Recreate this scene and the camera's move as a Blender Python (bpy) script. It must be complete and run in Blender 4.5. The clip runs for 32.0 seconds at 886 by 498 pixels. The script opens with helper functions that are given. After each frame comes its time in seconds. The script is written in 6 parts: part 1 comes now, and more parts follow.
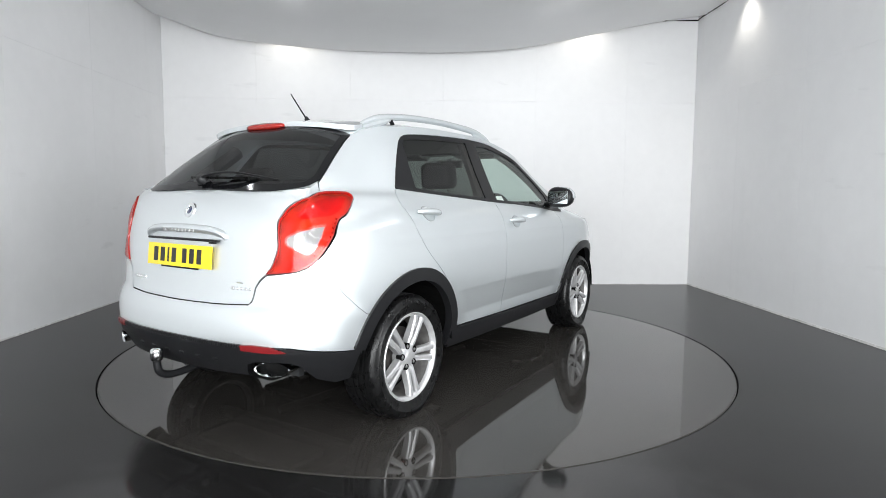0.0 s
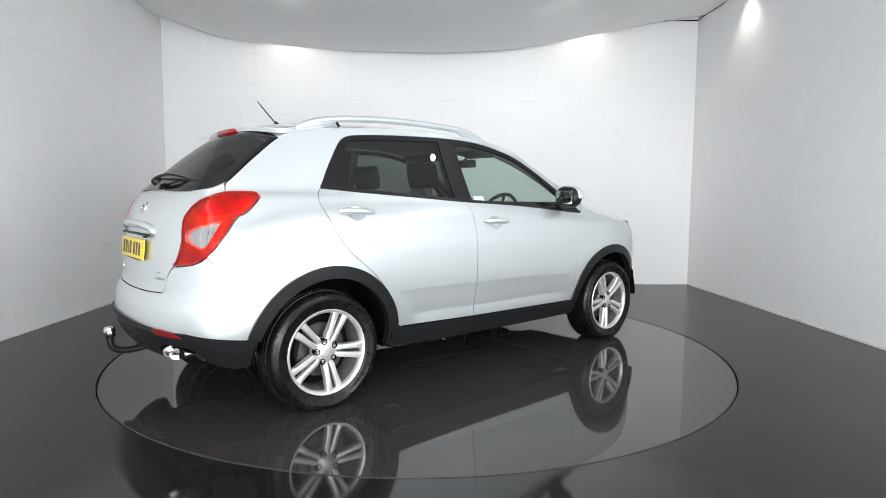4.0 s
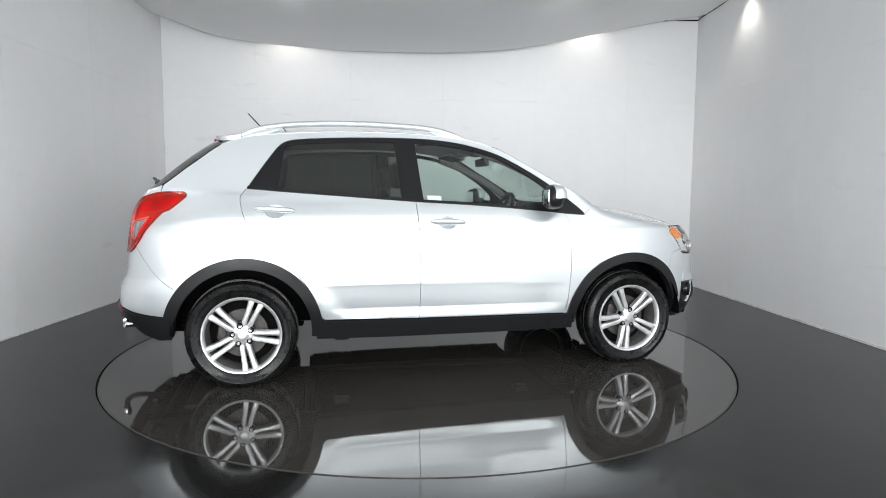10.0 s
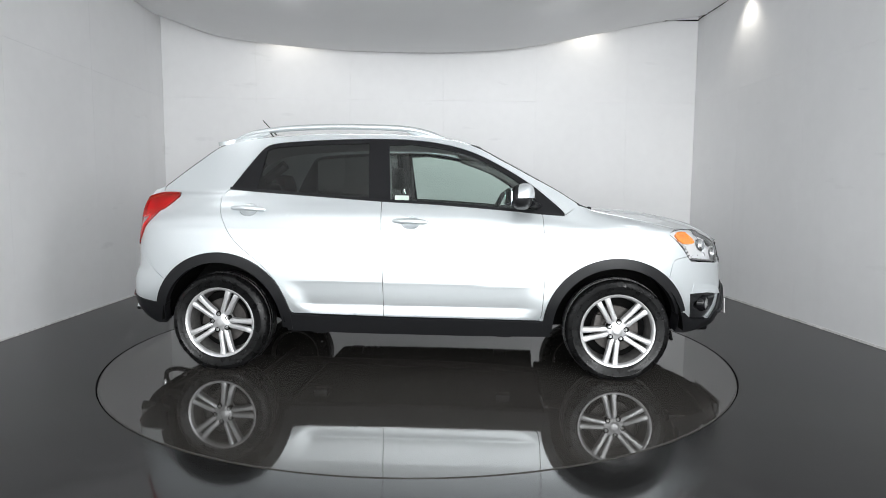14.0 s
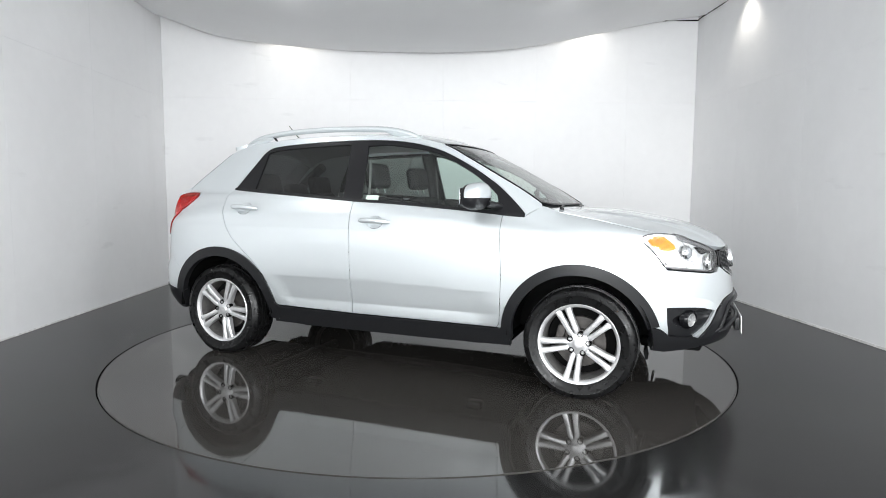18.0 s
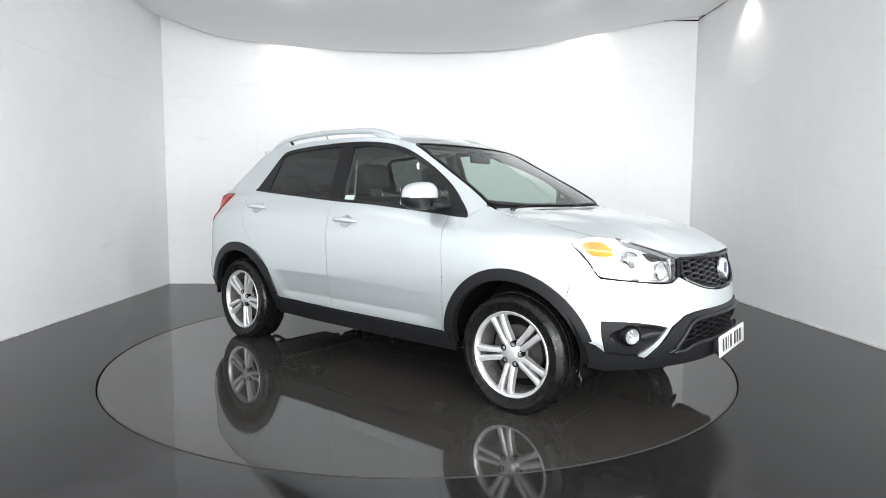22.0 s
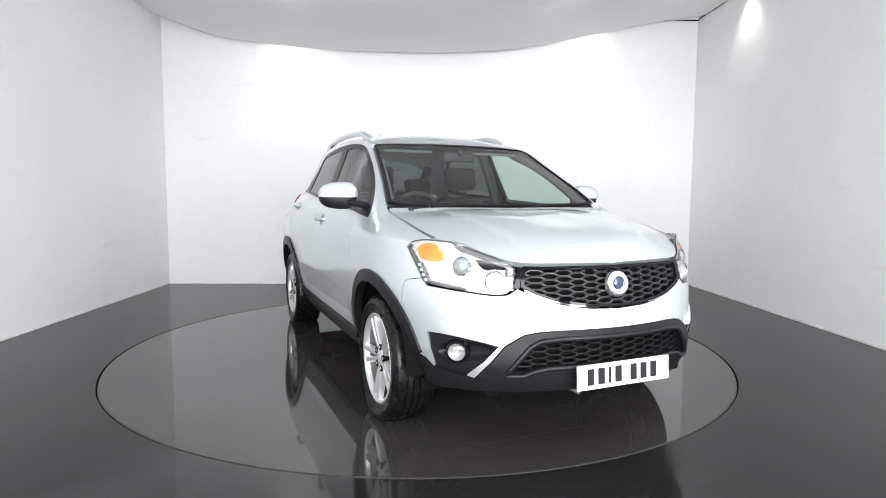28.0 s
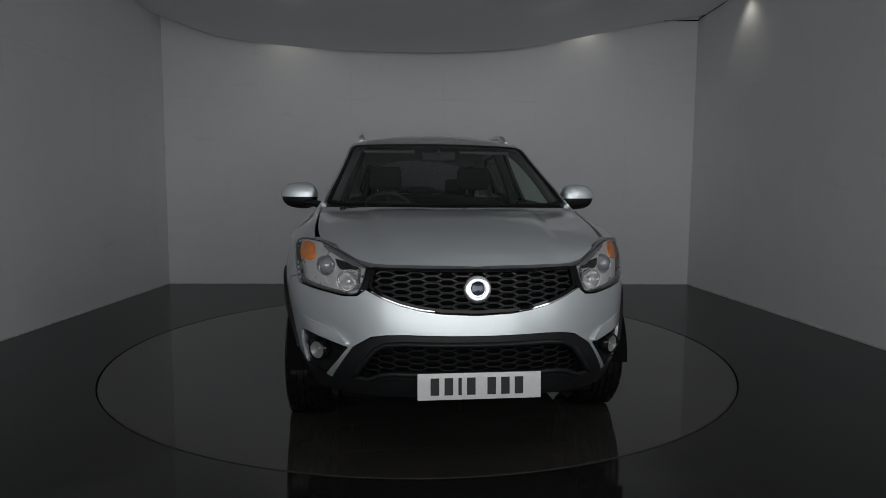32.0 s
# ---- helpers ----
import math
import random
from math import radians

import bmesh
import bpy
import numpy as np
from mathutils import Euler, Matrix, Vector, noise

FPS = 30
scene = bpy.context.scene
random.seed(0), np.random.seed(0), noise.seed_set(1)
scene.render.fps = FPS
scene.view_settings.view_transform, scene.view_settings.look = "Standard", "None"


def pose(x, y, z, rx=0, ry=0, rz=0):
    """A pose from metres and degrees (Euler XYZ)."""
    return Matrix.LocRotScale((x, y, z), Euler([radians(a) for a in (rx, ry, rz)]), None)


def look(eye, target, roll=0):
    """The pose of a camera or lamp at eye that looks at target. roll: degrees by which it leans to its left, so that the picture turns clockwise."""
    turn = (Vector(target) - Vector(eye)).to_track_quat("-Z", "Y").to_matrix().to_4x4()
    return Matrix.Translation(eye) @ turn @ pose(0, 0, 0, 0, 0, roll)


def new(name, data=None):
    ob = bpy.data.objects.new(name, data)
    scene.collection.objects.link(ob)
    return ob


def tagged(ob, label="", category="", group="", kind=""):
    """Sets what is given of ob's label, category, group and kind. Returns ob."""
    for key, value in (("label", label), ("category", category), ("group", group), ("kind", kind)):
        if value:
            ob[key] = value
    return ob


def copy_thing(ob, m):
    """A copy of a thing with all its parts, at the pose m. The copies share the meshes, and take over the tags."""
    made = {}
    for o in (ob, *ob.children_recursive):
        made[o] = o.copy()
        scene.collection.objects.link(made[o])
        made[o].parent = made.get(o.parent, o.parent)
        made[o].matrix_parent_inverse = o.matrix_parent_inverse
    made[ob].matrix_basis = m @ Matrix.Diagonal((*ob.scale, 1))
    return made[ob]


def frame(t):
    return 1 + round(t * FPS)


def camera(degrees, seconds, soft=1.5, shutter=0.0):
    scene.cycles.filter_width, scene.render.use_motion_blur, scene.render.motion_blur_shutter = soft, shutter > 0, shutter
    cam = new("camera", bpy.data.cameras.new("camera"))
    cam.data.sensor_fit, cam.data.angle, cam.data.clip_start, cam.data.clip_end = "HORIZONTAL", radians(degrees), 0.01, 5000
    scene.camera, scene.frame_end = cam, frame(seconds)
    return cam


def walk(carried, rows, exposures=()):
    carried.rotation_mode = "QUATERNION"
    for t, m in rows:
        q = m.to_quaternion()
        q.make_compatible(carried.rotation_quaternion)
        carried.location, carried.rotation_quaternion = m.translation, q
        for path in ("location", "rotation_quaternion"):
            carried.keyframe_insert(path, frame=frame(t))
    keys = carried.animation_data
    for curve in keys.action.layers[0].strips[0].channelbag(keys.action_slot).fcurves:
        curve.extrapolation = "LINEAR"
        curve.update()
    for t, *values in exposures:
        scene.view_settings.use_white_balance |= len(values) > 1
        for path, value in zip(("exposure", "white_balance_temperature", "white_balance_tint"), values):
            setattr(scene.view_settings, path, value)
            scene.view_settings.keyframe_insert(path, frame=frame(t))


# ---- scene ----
# ---- camera: it stands still on a tripod before the turntable ----
cam = camera(74.19, 32.0, soft=0.9)
EYE = (0.0, -4.612, 1.174)
VIEW = look(EYE, (0.167, 0.366, 0.732), 0.37)
FADE = [(0, -0.14), (6, -0.2), (13, -0.38), (14.5, -0.35), (18, -0.05), (22, 0.11), (28, 0.11), (28.7, 0.0), (29.0, -0.14), (30.0, -0.82), (30.5, -1.24), (31.0, -1.66), (31.5, -2.17), (32.0, -2.77)]
walk(cam, [(0, VIEW), (32.0, VIEW)], exposures=FADE)
scene.view_settings.exposure = 0.0

# ---- world and lights ----
world = bpy.data.worlds.new("world")
scene.world = world
world.use_nodes = True
world.node_tree.nodes["Background"].inputs[0].default_value = (0.8, 0.88, 1.0, 1)
world.node_tree.nodes["Background"].inputs[1].default_value = 0.02


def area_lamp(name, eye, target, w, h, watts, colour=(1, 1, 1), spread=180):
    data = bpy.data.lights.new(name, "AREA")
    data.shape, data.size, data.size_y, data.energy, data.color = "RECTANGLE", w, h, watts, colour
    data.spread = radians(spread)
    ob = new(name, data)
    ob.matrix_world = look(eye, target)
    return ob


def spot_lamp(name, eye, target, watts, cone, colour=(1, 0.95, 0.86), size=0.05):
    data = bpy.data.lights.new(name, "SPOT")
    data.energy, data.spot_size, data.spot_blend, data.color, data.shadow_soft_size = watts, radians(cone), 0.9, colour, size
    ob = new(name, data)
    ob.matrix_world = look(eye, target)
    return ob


# two big unseen panels added on the camera's side to brighten car and room
area_lamp("unseen_fill", (0.3, -3.9, 3.15), (0.2, 0.2, 0.6), 4.6, 1.1, 25, (0.955, 0.985, 1.0), 130)
area_lamp("unseen_fill", (0.0, -6.15, 1.25), (0.0, 0.0, 0.85), 5.8, 1.7, 285, (0.955, 0.985, 1.0), 140)
# unseen fill panels left and right, added to light the car's flanks
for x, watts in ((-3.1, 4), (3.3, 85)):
    area_lamp("unseen_side_fill", (x, -4.9, 1.9), (0.0, 0.0, 0.8), 0.8, 2.0, watts, (0.955, 0.985, 1.0), 150)
# spots out of view, places assumed; rear pair added to brighten the back wall
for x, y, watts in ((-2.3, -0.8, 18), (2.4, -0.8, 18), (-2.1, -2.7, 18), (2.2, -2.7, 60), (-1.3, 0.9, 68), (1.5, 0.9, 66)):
    spot_lamp("unseen_ceiling_spot", (x, y, 3.02 if abs(x) < 2 else 3.1), (x * 0.8, y * 0.85, 0) if y < 0 else (x, 3.24, 0.8), watts, 150 if y < 0 else 125, (0.97, 0.985, 1.0), 0.03)
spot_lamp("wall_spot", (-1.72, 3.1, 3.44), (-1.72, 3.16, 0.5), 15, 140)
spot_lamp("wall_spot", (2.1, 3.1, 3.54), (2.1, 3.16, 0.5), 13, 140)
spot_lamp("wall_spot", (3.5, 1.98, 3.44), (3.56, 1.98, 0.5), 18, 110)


# ---- materials ----
def principled(name, colour, rough=0.5, metal=0.0, coat=0.0, **more):
    m = bpy.data.materials.new(name)
    m.use_nodes = True
    b = m.node_tree.nodes["Principled BSDF"]
    b.inputs["Base Color"].default_value = (*colour, 1)
    b.inputs["Roughness"].default_value = rough
    b.inputs["Metallic"].default_value = metal
    b.inputs["Coat Weight"].default_value = coat
    b.inputs["Coat Roughness"].default_value = 0.04
    for key, value in more.items():
        b.inputs[key.replace("_", " ")].default_value = value
    return m


def grain(m, scale, amount, bump=0.0, dist=0.002, rough=None, stretch=(1, 1, 1), detail=4.0, object_space=True):
    """Adds noise to a material's colour (amount), relief (bump) and roughness (a pair)."""
    t = m.node_tree
    b = t.nodes["Principled BSDF"]
    tc, mp, nz = t.nodes.new("ShaderNodeTexCoord"), t.nodes.new("ShaderNodeMapping"), t.nodes.new("ShaderNodeTexNoise")
    mp.inputs["Scale"].default_value = stretch
    nz.inputs["Scale"].default_value, nz.inputs["Detail"].default_value = scale, detail
    t.links.new(tc.outputs["Object"], mp.inputs[0])
    t.links.new(mp.outputs[0], nz.inputs["Vector"])
    if amount:
        src = b.inputs["Base Color"]
        mx = t.nodes.new("ShaderNodeMix")
        mx.data_type, mx.blend_type = "RGBA", "MULTIPLY"
        mx.inputs[0].default_value = 1.0
        rp = t.nodes.new("ShaderNodeMapRange")
        rp.inputs[1].default_value, rp.inputs[2].default_value = 0.3, 0.7
        rp.inputs[3].default_value, rp.inputs[4].default_value = 1 - amount, 1 + amount
        t.links.new(nz.outputs[0], rp.inputs[0])
        if src.is_linked:
            t.links.new(src.links[0].from_socket, mx.inputs[6])
        else:
            mx.inputs[6].default_value = src.default_value
        t.links.new(rp.outputs[0], mx.inputs[7])
        t.links.new(mx.outputs[2], src)
    if bump:
        bp = t.nodes.new("ShaderNodeBump")
        bp.inputs["Strength"].default_value, bp.inputs["Distance"].default_value = bump, dist
        if b.inputs["Normal"].is_linked:
            t.links.new(b.inputs["Normal"].links[0].from_socket, bp.inputs["Normal"])
        t.links.new(nz.outputs[0], bp.inputs["Height"])
        t.links.new(bp.outputs[0], b.inputs["Normal"])
    if rough:
        rr = t.nodes.new("ShaderNodeMapRange")
        rr.inputs[1].default_value, rr.inputs[2].default_value = 0.3, 0.7
        rr.inputs[3].default_value, rr.inputs[4].default_value = rough
        t.links.new(nz.outputs[0], rr.inputs[0])
        t.links.new(rr.outputs[0], b.inputs["Roughness"])
    return m


def glass_material(name, colour, tint, sheen=0.075, rough=0.015):
    """A thin tinted pane: mostly clear, with a glossy skin."""
    m = bpy.data.materials.new(name)
    m.use_nodes = True
    t = m.node_tree
    t.nodes.clear()
    out, mix = t.nodes.new("ShaderNodeOutputMaterial"), t.nodes.new("ShaderNodeMixShader")
    clear, gloss, fr = t.nodes.new("ShaderNodeBsdfTransparent"), t.nodes.new("ShaderNodeBsdfGlossy"), t.nodes.new("ShaderNodeLayerWeight")
    pw, ma = t.nodes.new("ShaderNodeMath"), t.nodes.new("ShaderNodeMath")
    clear.inputs[0].default_value = (*[c * tint for c in colour], 1)
    gloss.inputs[1].default_value = rough
    fr.inputs[0].default_value = 0.5
    pw.operation, pw.inputs[1].default_value = "POWER", 5.0
    ma.operation, ma.inputs[1].default_value, ma.inputs[2].default_value = "MULTIPLY_ADD", 0.9, sheen
    t.links.new(fr.outputs["Facing"], pw.inputs[0])
    t.links.new(pw.outputs[0], ma.inputs[0])
    t.links.new(ma.outputs[0], mix.inputs[0])
    t.links.new(clear.outputs[0], mix.inputs[1])
    t.links.new(gloss.outputs[0], mix.inputs[2])
    t.links.new(mix.outputs[0], out.inputs[0])
    return m


PAINT = grain(principled("silver_paint", (0.735, 0.775, 0.792), 0.38, 0.75, 1.0), 900, 0.06, rough=(0.34, 0.42))
PLASTIC = grain(principled("black_plastic", (0.0105, 0.0107, 0.0118), 0.38, Specular_IOR_Level=0.28), 260, 0.2, 0.12, 0.0006, (0.3, 0.42))
GLOSS_BLACK = principled("gloss_black", (0.006, 0.006, 0.007), 0.07, Specular_IOR_Level=0.22)
TRIM_BLACK = grain(principled("satin_black_trim", (0.01, 0.01, 0.0112), 0.32, Specular_IOR_Level=0.2), 120, 0.15)
RUBBER = grain(grain(principled("tyre_rubber", (0.005, 0.005, 0.0052), 0.3, Specular_IOR_Level=0.26), 26, 0.3, 0.06, 0.001, (0.22, 0.38)), 160, 0.3)
ALLOY = grain(principled("alloy_silver", (0.62, 0.62, 0.625), 0.36, 0.65, 0.5), 60, 0.05)
# darker copy of the alloy: shade inside the rim put into the colour
BARREL = grain(principled("shaded_barrel", (0.16, 0.155, 0.15), 0.5, 0.5), 30, 0.25)
CHROME = principled("chrome", (0.82, 0.83, 0.84), 0.07, 1.0)
STEEL = grain(principled("brushed_steel", (0.5, 0.5, 0.5), 0.35, 1.0), 80, 0.1)
DISC_IRON = grain(principled("brake_iron", (0.06, 0.055, 0.052), 0.5, 0.6), 30, 0.3)
CLOTH = grain(principled("dark_seat_cloth", (0.009, 0.0094, 0.0105), 0.9), 300, 0.3, 0.3, 0.001)
CABIN = grain(principled("cabin_plastic", (0.018, 0.0185, 0.02), 0.6), 200, 0.2)
HEADLINER = grain(principled("headliner_cloth", (0.42, 0.42, 0.41), 0.9), 250, 0.08)
GLASS = glass_material("clear_glass", (0.86, 0.97, 0.92), 0.86, 0.075)
PRIVACY = glass_material("privacy_glass", (0.9, 1.0, 0.95), 0.16)
PRIVACY_DARK = glass_material("dark_privacy_glass", (0.9, 0.95, 1.0), 0.17)
LENS = glass_material("clear_lens", (1, 1, 1), 0.95, 0.08)
RED_LENS = grain(principled("red_lens", (0.72, 0.03, 0.012), 0.14, coat=1.0), 14, 0.35)
DARK_RED = principled("dark_red_lens", (0.3, 0.012, 0.008), 0.18, coat=0.6)
BROW_GREY = principled("lamp_brow_grey", (0.13, 0.13, 0.135), 0.3, coat=0.4)
BEZEL = principled("lamp_bezel", (0.035, 0.035, 0.037), 0.25, coat=0.3)
DEEP_RED = principled("reflector_red", (0.17, 0.01, 0.012), 0.25)
TRIM_GREY = grain(principled("grey_cabin_trim", (0.1, 0.1, 0.1), 0.8), 200, 0.1)
AMBER_LENS = grain(principled("amber_lens", (0.8, 0.22, 0.016), 0.2, coat=0.6), 38, 0.35, 0.4, 0.004, detail=1.0)
RED_GLASS = glass_material("red_glass", (1.0, 0.055, 0.015), 0.97, 0.035, 0.12)
FACETS = principled("faceted_reflector", (0.72, 0.72, 0.72), 0.25, 0.7)
_t = FACETS.node_tree
_tc, _vo, _bp = _t.nodes.new("ShaderNodeTexCoord"), _t.nodes.new("ShaderNodeTexVoronoi"), _t.nodes.new("ShaderNodeBump")
_vo.inputs["Scale"].default_value = 110
_bp.inputs["Strength"].default_value, _bp.inputs["Distance"].default_value = 0.15, 0.006
_t.links.new(_tc.outputs["Object"], _vo.inputs["Vector"])
_t.links.new(_vo.outputs["Distance"], _bp.inputs["Height"])
_t.links.new(_bp.outputs[0], _t.nodes["Principled BSDF"].inputs["Normal"])
MASK_CHROME = grain(principled("moulded_lamp_chrome", (0.82, 0.83, 0.84), 0.3, 0.55), 16, 0.05, 0.6, 0.02, (0.24, 0.4), detail=1.5)
MESH_GLOSS = principled("grille_gloss_black", (0.02, 0.02, 0.022), 0.34, Specular_IOR_Level=0.7)
grain(FACETS, 9, 0.4, detail=2.0)
REFLECTOR = grain(principled("lamp_reflector", (0.75, 0.76, 0.77), 0.28, 0.75), 60, 0.06)
FOG_BOWL = principled("fog_lamp_bowl", (0.34, 0.34, 0.34), 0.3, 0.4)
BADGE_CHROME = principled("badge_chrome", (0.85, 0.86, 0.87), 0.22, 0.9)
BELT_WEB = grain(principled("belt_webbing", (0.11, 0.11, 0.11), 0.7), 300, 0.1)
YELLOW = grain(principled("yellow_plate", (0.85, 0.62, 0.015), 0.35, coat=0.4), 40, 0.04)
WHITE_PLATE = grain(principled("white_plate", (0.7, 0.7, 0.69), 0.35, coat=0.4), 40, 0.03)
PLATE_INK = principled("plate_ink", (0.012, 0.012, 0.014), 0.4)
PAPER = principled("white_paper", (0.8, 0.8, 0.78), 0.7)
BLUE_ENAMEL = principled("dark_blue_enamel", (0.02, 0.03, 0.08), 0.2, coat=1.0)
WALL = grain(grain(principled("white_wall_paint", (0.80, 0.80, 0.805), 0.75), 0.7, 0.025, detail=3.0), 9, 0.012, 0.06, 0.002, (0.65, 0.85))


def smudges(m, scale, stretch, lo, hi, amount):
    """Sparse grey marks: the peaks of a noise darken the colour by amount."""
    t = m.node_tree
    b = t.nodes["Principled BSDF"]
    tc, mp, nz, mr, mx = [t.nodes.new("ShaderNode" + k) for k in ("TexCoord", "Mapping", "TexNoise", "MapRange", "Mix")]
    mp.inputs["Scale"].default_value = stretch
    nz.inputs["Scale"].default_value, nz.inputs["Detail"].default_value = scale, 5.0
    mr.inputs[1].default_value, mr.inputs[2].default_value, mr.inputs[3].default_value, mr.inputs[4].default_value = lo, hi, 1.0, 1.0 - amount
    mx.data_type, mx.blend_type = "RGBA", "MULTIPLY"
    mx.inputs[0].default_value = 1.0
    t.links.new(tc.outputs["Object"], mp.inputs[0])
    t.links.new(mp.outputs[0], nz.inputs["Vector"])
    t.links.new(nz.outputs[0], mr.inputs[0])
    t.links.new(b.inputs["Base Color"].links[0].from_socket, mx.inputs[6])
    t.links.new(mr.outputs[0], mx.inputs[7])
    t.links.new(mx.outputs[2], b.inputs["Base Color"])
    return m


smudges(WALL, 1.6, (1, 1, 3.5), 0.68, 0.76, 0.08)
smudges(WALL, 0.9, (3, 3, 0.35), 0.6, 0.75, 0.03)
CEIL = grain(principled("ceiling_sheet", (0.76, 0.76, 0.765), 0.8), 1.2, 0.02)
FLOOR = grain(principled("dark_floor_paint", (0.014, 0.0138, 0.0138), 0.3, Specular_IOR_Level=0.2), 0.9, 0.16, detail=5.0)
grain(FLOOR, 1.0, 0.16, stretch=(0.5, 4.0, 1.0), detail=6.0)
DISC = grain(grain(principled("polished_dark_turntable", (0.034, 0.0315, 0.029), 0.06, Specular_IOR_Level=0.5), 1.6, 0.1, detail=6.0), 7, 0.04, 0.05, 0.002, (0.02, 0.06))
grain(DISC, 26, 0.0, 0.05, 0.001, detail=2.0)


def polish(m, middle, reach, rough, gloss):
    """A patch of a floor that is polished smooth and ripples: roughness and gloss run from the worn to the polished value."""
    t = m.node_tree
    b = t.nodes["Principled BSDF"]
    tc, nz, far, add = t.nodes.new("ShaderNodeTexCoord"), t.nodes.new("ShaderNodeTexNoise"), t.nodes.new("ShaderNodeVectorMath"), t.nodes.new("ShaderNodeMath")
    nz.inputs["Scale"].default_value, nz.inputs["Detail"].default_value = 3.0, 4.0
    far.operation, far.inputs[1].default_value = "DISTANCE", middle
    add.operation = "MULTIPLY_ADD"
    add.inputs[1].default_value = 0.5
    t.links.new(tc.outputs["Object"], far.inputs[0])
    t.links.new(tc.outputs["Object"], nz.inputs["Vector"])
    t.links.new(nz.outputs[0], add.inputs[0])
    t.links.new(far.outputs["Value"], add.inputs[2])
    for key, (inner, outer) in (("Roughness", rough), ("Specular IOR Level", gloss)):
        mr = t.nodes.new("ShaderNodeMapRange")
        mr.interpolation_type = "SMOOTHSTEP"
        mr.inputs[1].default_value, mr.inputs[2].default_value = reach
        mr.inputs[3].default_value, mr.inputs[4].default_value = inner, outer
        t.links.new(add.outputs[0], mr.inputs[0])
        t.links.new(mr.outputs[0], b.inputs[key])
    return m


polish(FLOOR, (-0.1, -2.7, 0.0), (1.3, 1.8), (0.07, 0.24), (0.42, 0.19))
grain(FLOOR, 6, 0.03, 0.01, 0.002)
grain(FLOOR, 24, 0.0, 0.05, 0.001, detail=2.0)
SKIRT = grain(grain(principled("dirty_sealant", (0.68, 0.67, 0.66), 0.8), 3, 0.18, detail=6.0), 30, 0.2, 0.5, 0.003)
EDGE_IRON = grain(principled("worn_edge_iron", (0.05, 0.048, 0.045), 0.4, 0.6), 5, 0.5)
GROOVE = principled("groove_black", (0.004, 0.004, 0.004), 0.8, Specular_IOR_Level=0.06)
MESH_BLACK = principled("grille_black", (0.007, 0.007, 0.008), 0.5, Specular_IOR_Level=0.2)
GLOW = bpy.data.materials.new("lamp_glow")
GLOW.use_nodes = True
GLOW.node_tree.nodes["Principled BSDF"].inputs["Emission Color"].default_value = (1, 0.95, 0.86, 1)
GLOW.node_tree.nodes["Principled BSDF"].inputs["Emission Strength"].default_value = 6

# ---- car surface curves (metres, x forward, z up) ----
def curve(*pts):
    """Monotone cubic curve through (x, value) pairs."""
    xs = [p[0] for p in pts]
    ys = [p[1] for p in pts]
    n = len(xs)
    h = [xs[i + 1] - xs[i] for i in range(n - 1)]
    d = [(ys[i + 1] - ys[i]) / h[i] for i in range(n - 1)]
    m = [d[0]] + [0.0] * (n - 2) + [d[-1]]
    for i in range(1, n - 1):
        if d[i - 1] * d[i] > 0:
            a, b = 2 * h[i] + h[i - 1], h[i] + 2 * h[i - 1]
            m[i] = (a + b) / (a / d[i - 1] + b / d[i])

    def f(x):
        if x <= xs[0]:
            return ys[0] + m[0] * (x - xs[0])
        if x >= xs[-1]:
            return ys[-1] + m[-1] * (x - xs[-1])
        i = 0
        while x > xs[i + 1]:
            i += 1
        t = (x - xs[i]) / h[i]
        return (ys[i] * (1 + 2 * t) * (1 - t) ** 2 + m[i] * h[i] * t * (1 - t) ** 2
                + ys[i + 1] * t * t * (3 - 2 * t) + m[i + 1] * h[i] * t * t * (t - 1))
    return f


def smooth(a, b, x):
    t = min(1.0, max(0.0, (x - a) / (b - a)))
    return t * t * (3 - 2 * t)


top_mid = curve((-2.02, 1.13), (-1.98, 1.177), (-1.955, 1.204), (-1.8, 1.357), (-1.65, 1.481), (-1.54, 1.553), (-1.45, 1.596), (-1.2, 1.632), (-0.8, 1.655), (-0.3, 1.658),
                (0.0, 1.645), (0.2, 1.615), (0.35, 1.572), (0.6, 1.455), (0.8, 1.345), (1.0, 1.22), (1.15, 1.12), (1.2, 1.1),
                (1.35, 1.095), (1.55, 1.075), (1.8, 1.03), (2.0, 0.975), (2.08, 0.935), (2.14, 0.875))
edge_raw = curve((-2.0, 1.09), (-1.9, 1.15), (-1.77, 1.245), (-1.6, 1.385), (-1.42, 1.512), (-1.25, 1.56), (-1.06, 1.58), (-0.6, 1.603), (-0.2, 1.6), (0.07, 1.582),
               (0.2, 1.566), (0.383, 1.518), (0.58, 1.416), (0.78, 1.306), (0.98, 1.195), (1.04, 1.155), (1.12, 1.1), (1.2, 1.083), (1.4, 1.045),
               (1.7, 0.98), (1.9, 0.935), (2.03, 0.893), (2.12, 0.864))


def edge_z(x):
    """Height of the shoulder and roof edge, eased where pillar and wing meet."""
    w = smooth(0.85, 0.97, x) * (1 - smooth(1.22, 1.34, x))
    if not w:
        return edge_raw(x)
    return edge_raw(x) * (1 - w) + w * sum(edge_raw(x + 0.02 * k) for k in range(-4, 5)) / 9


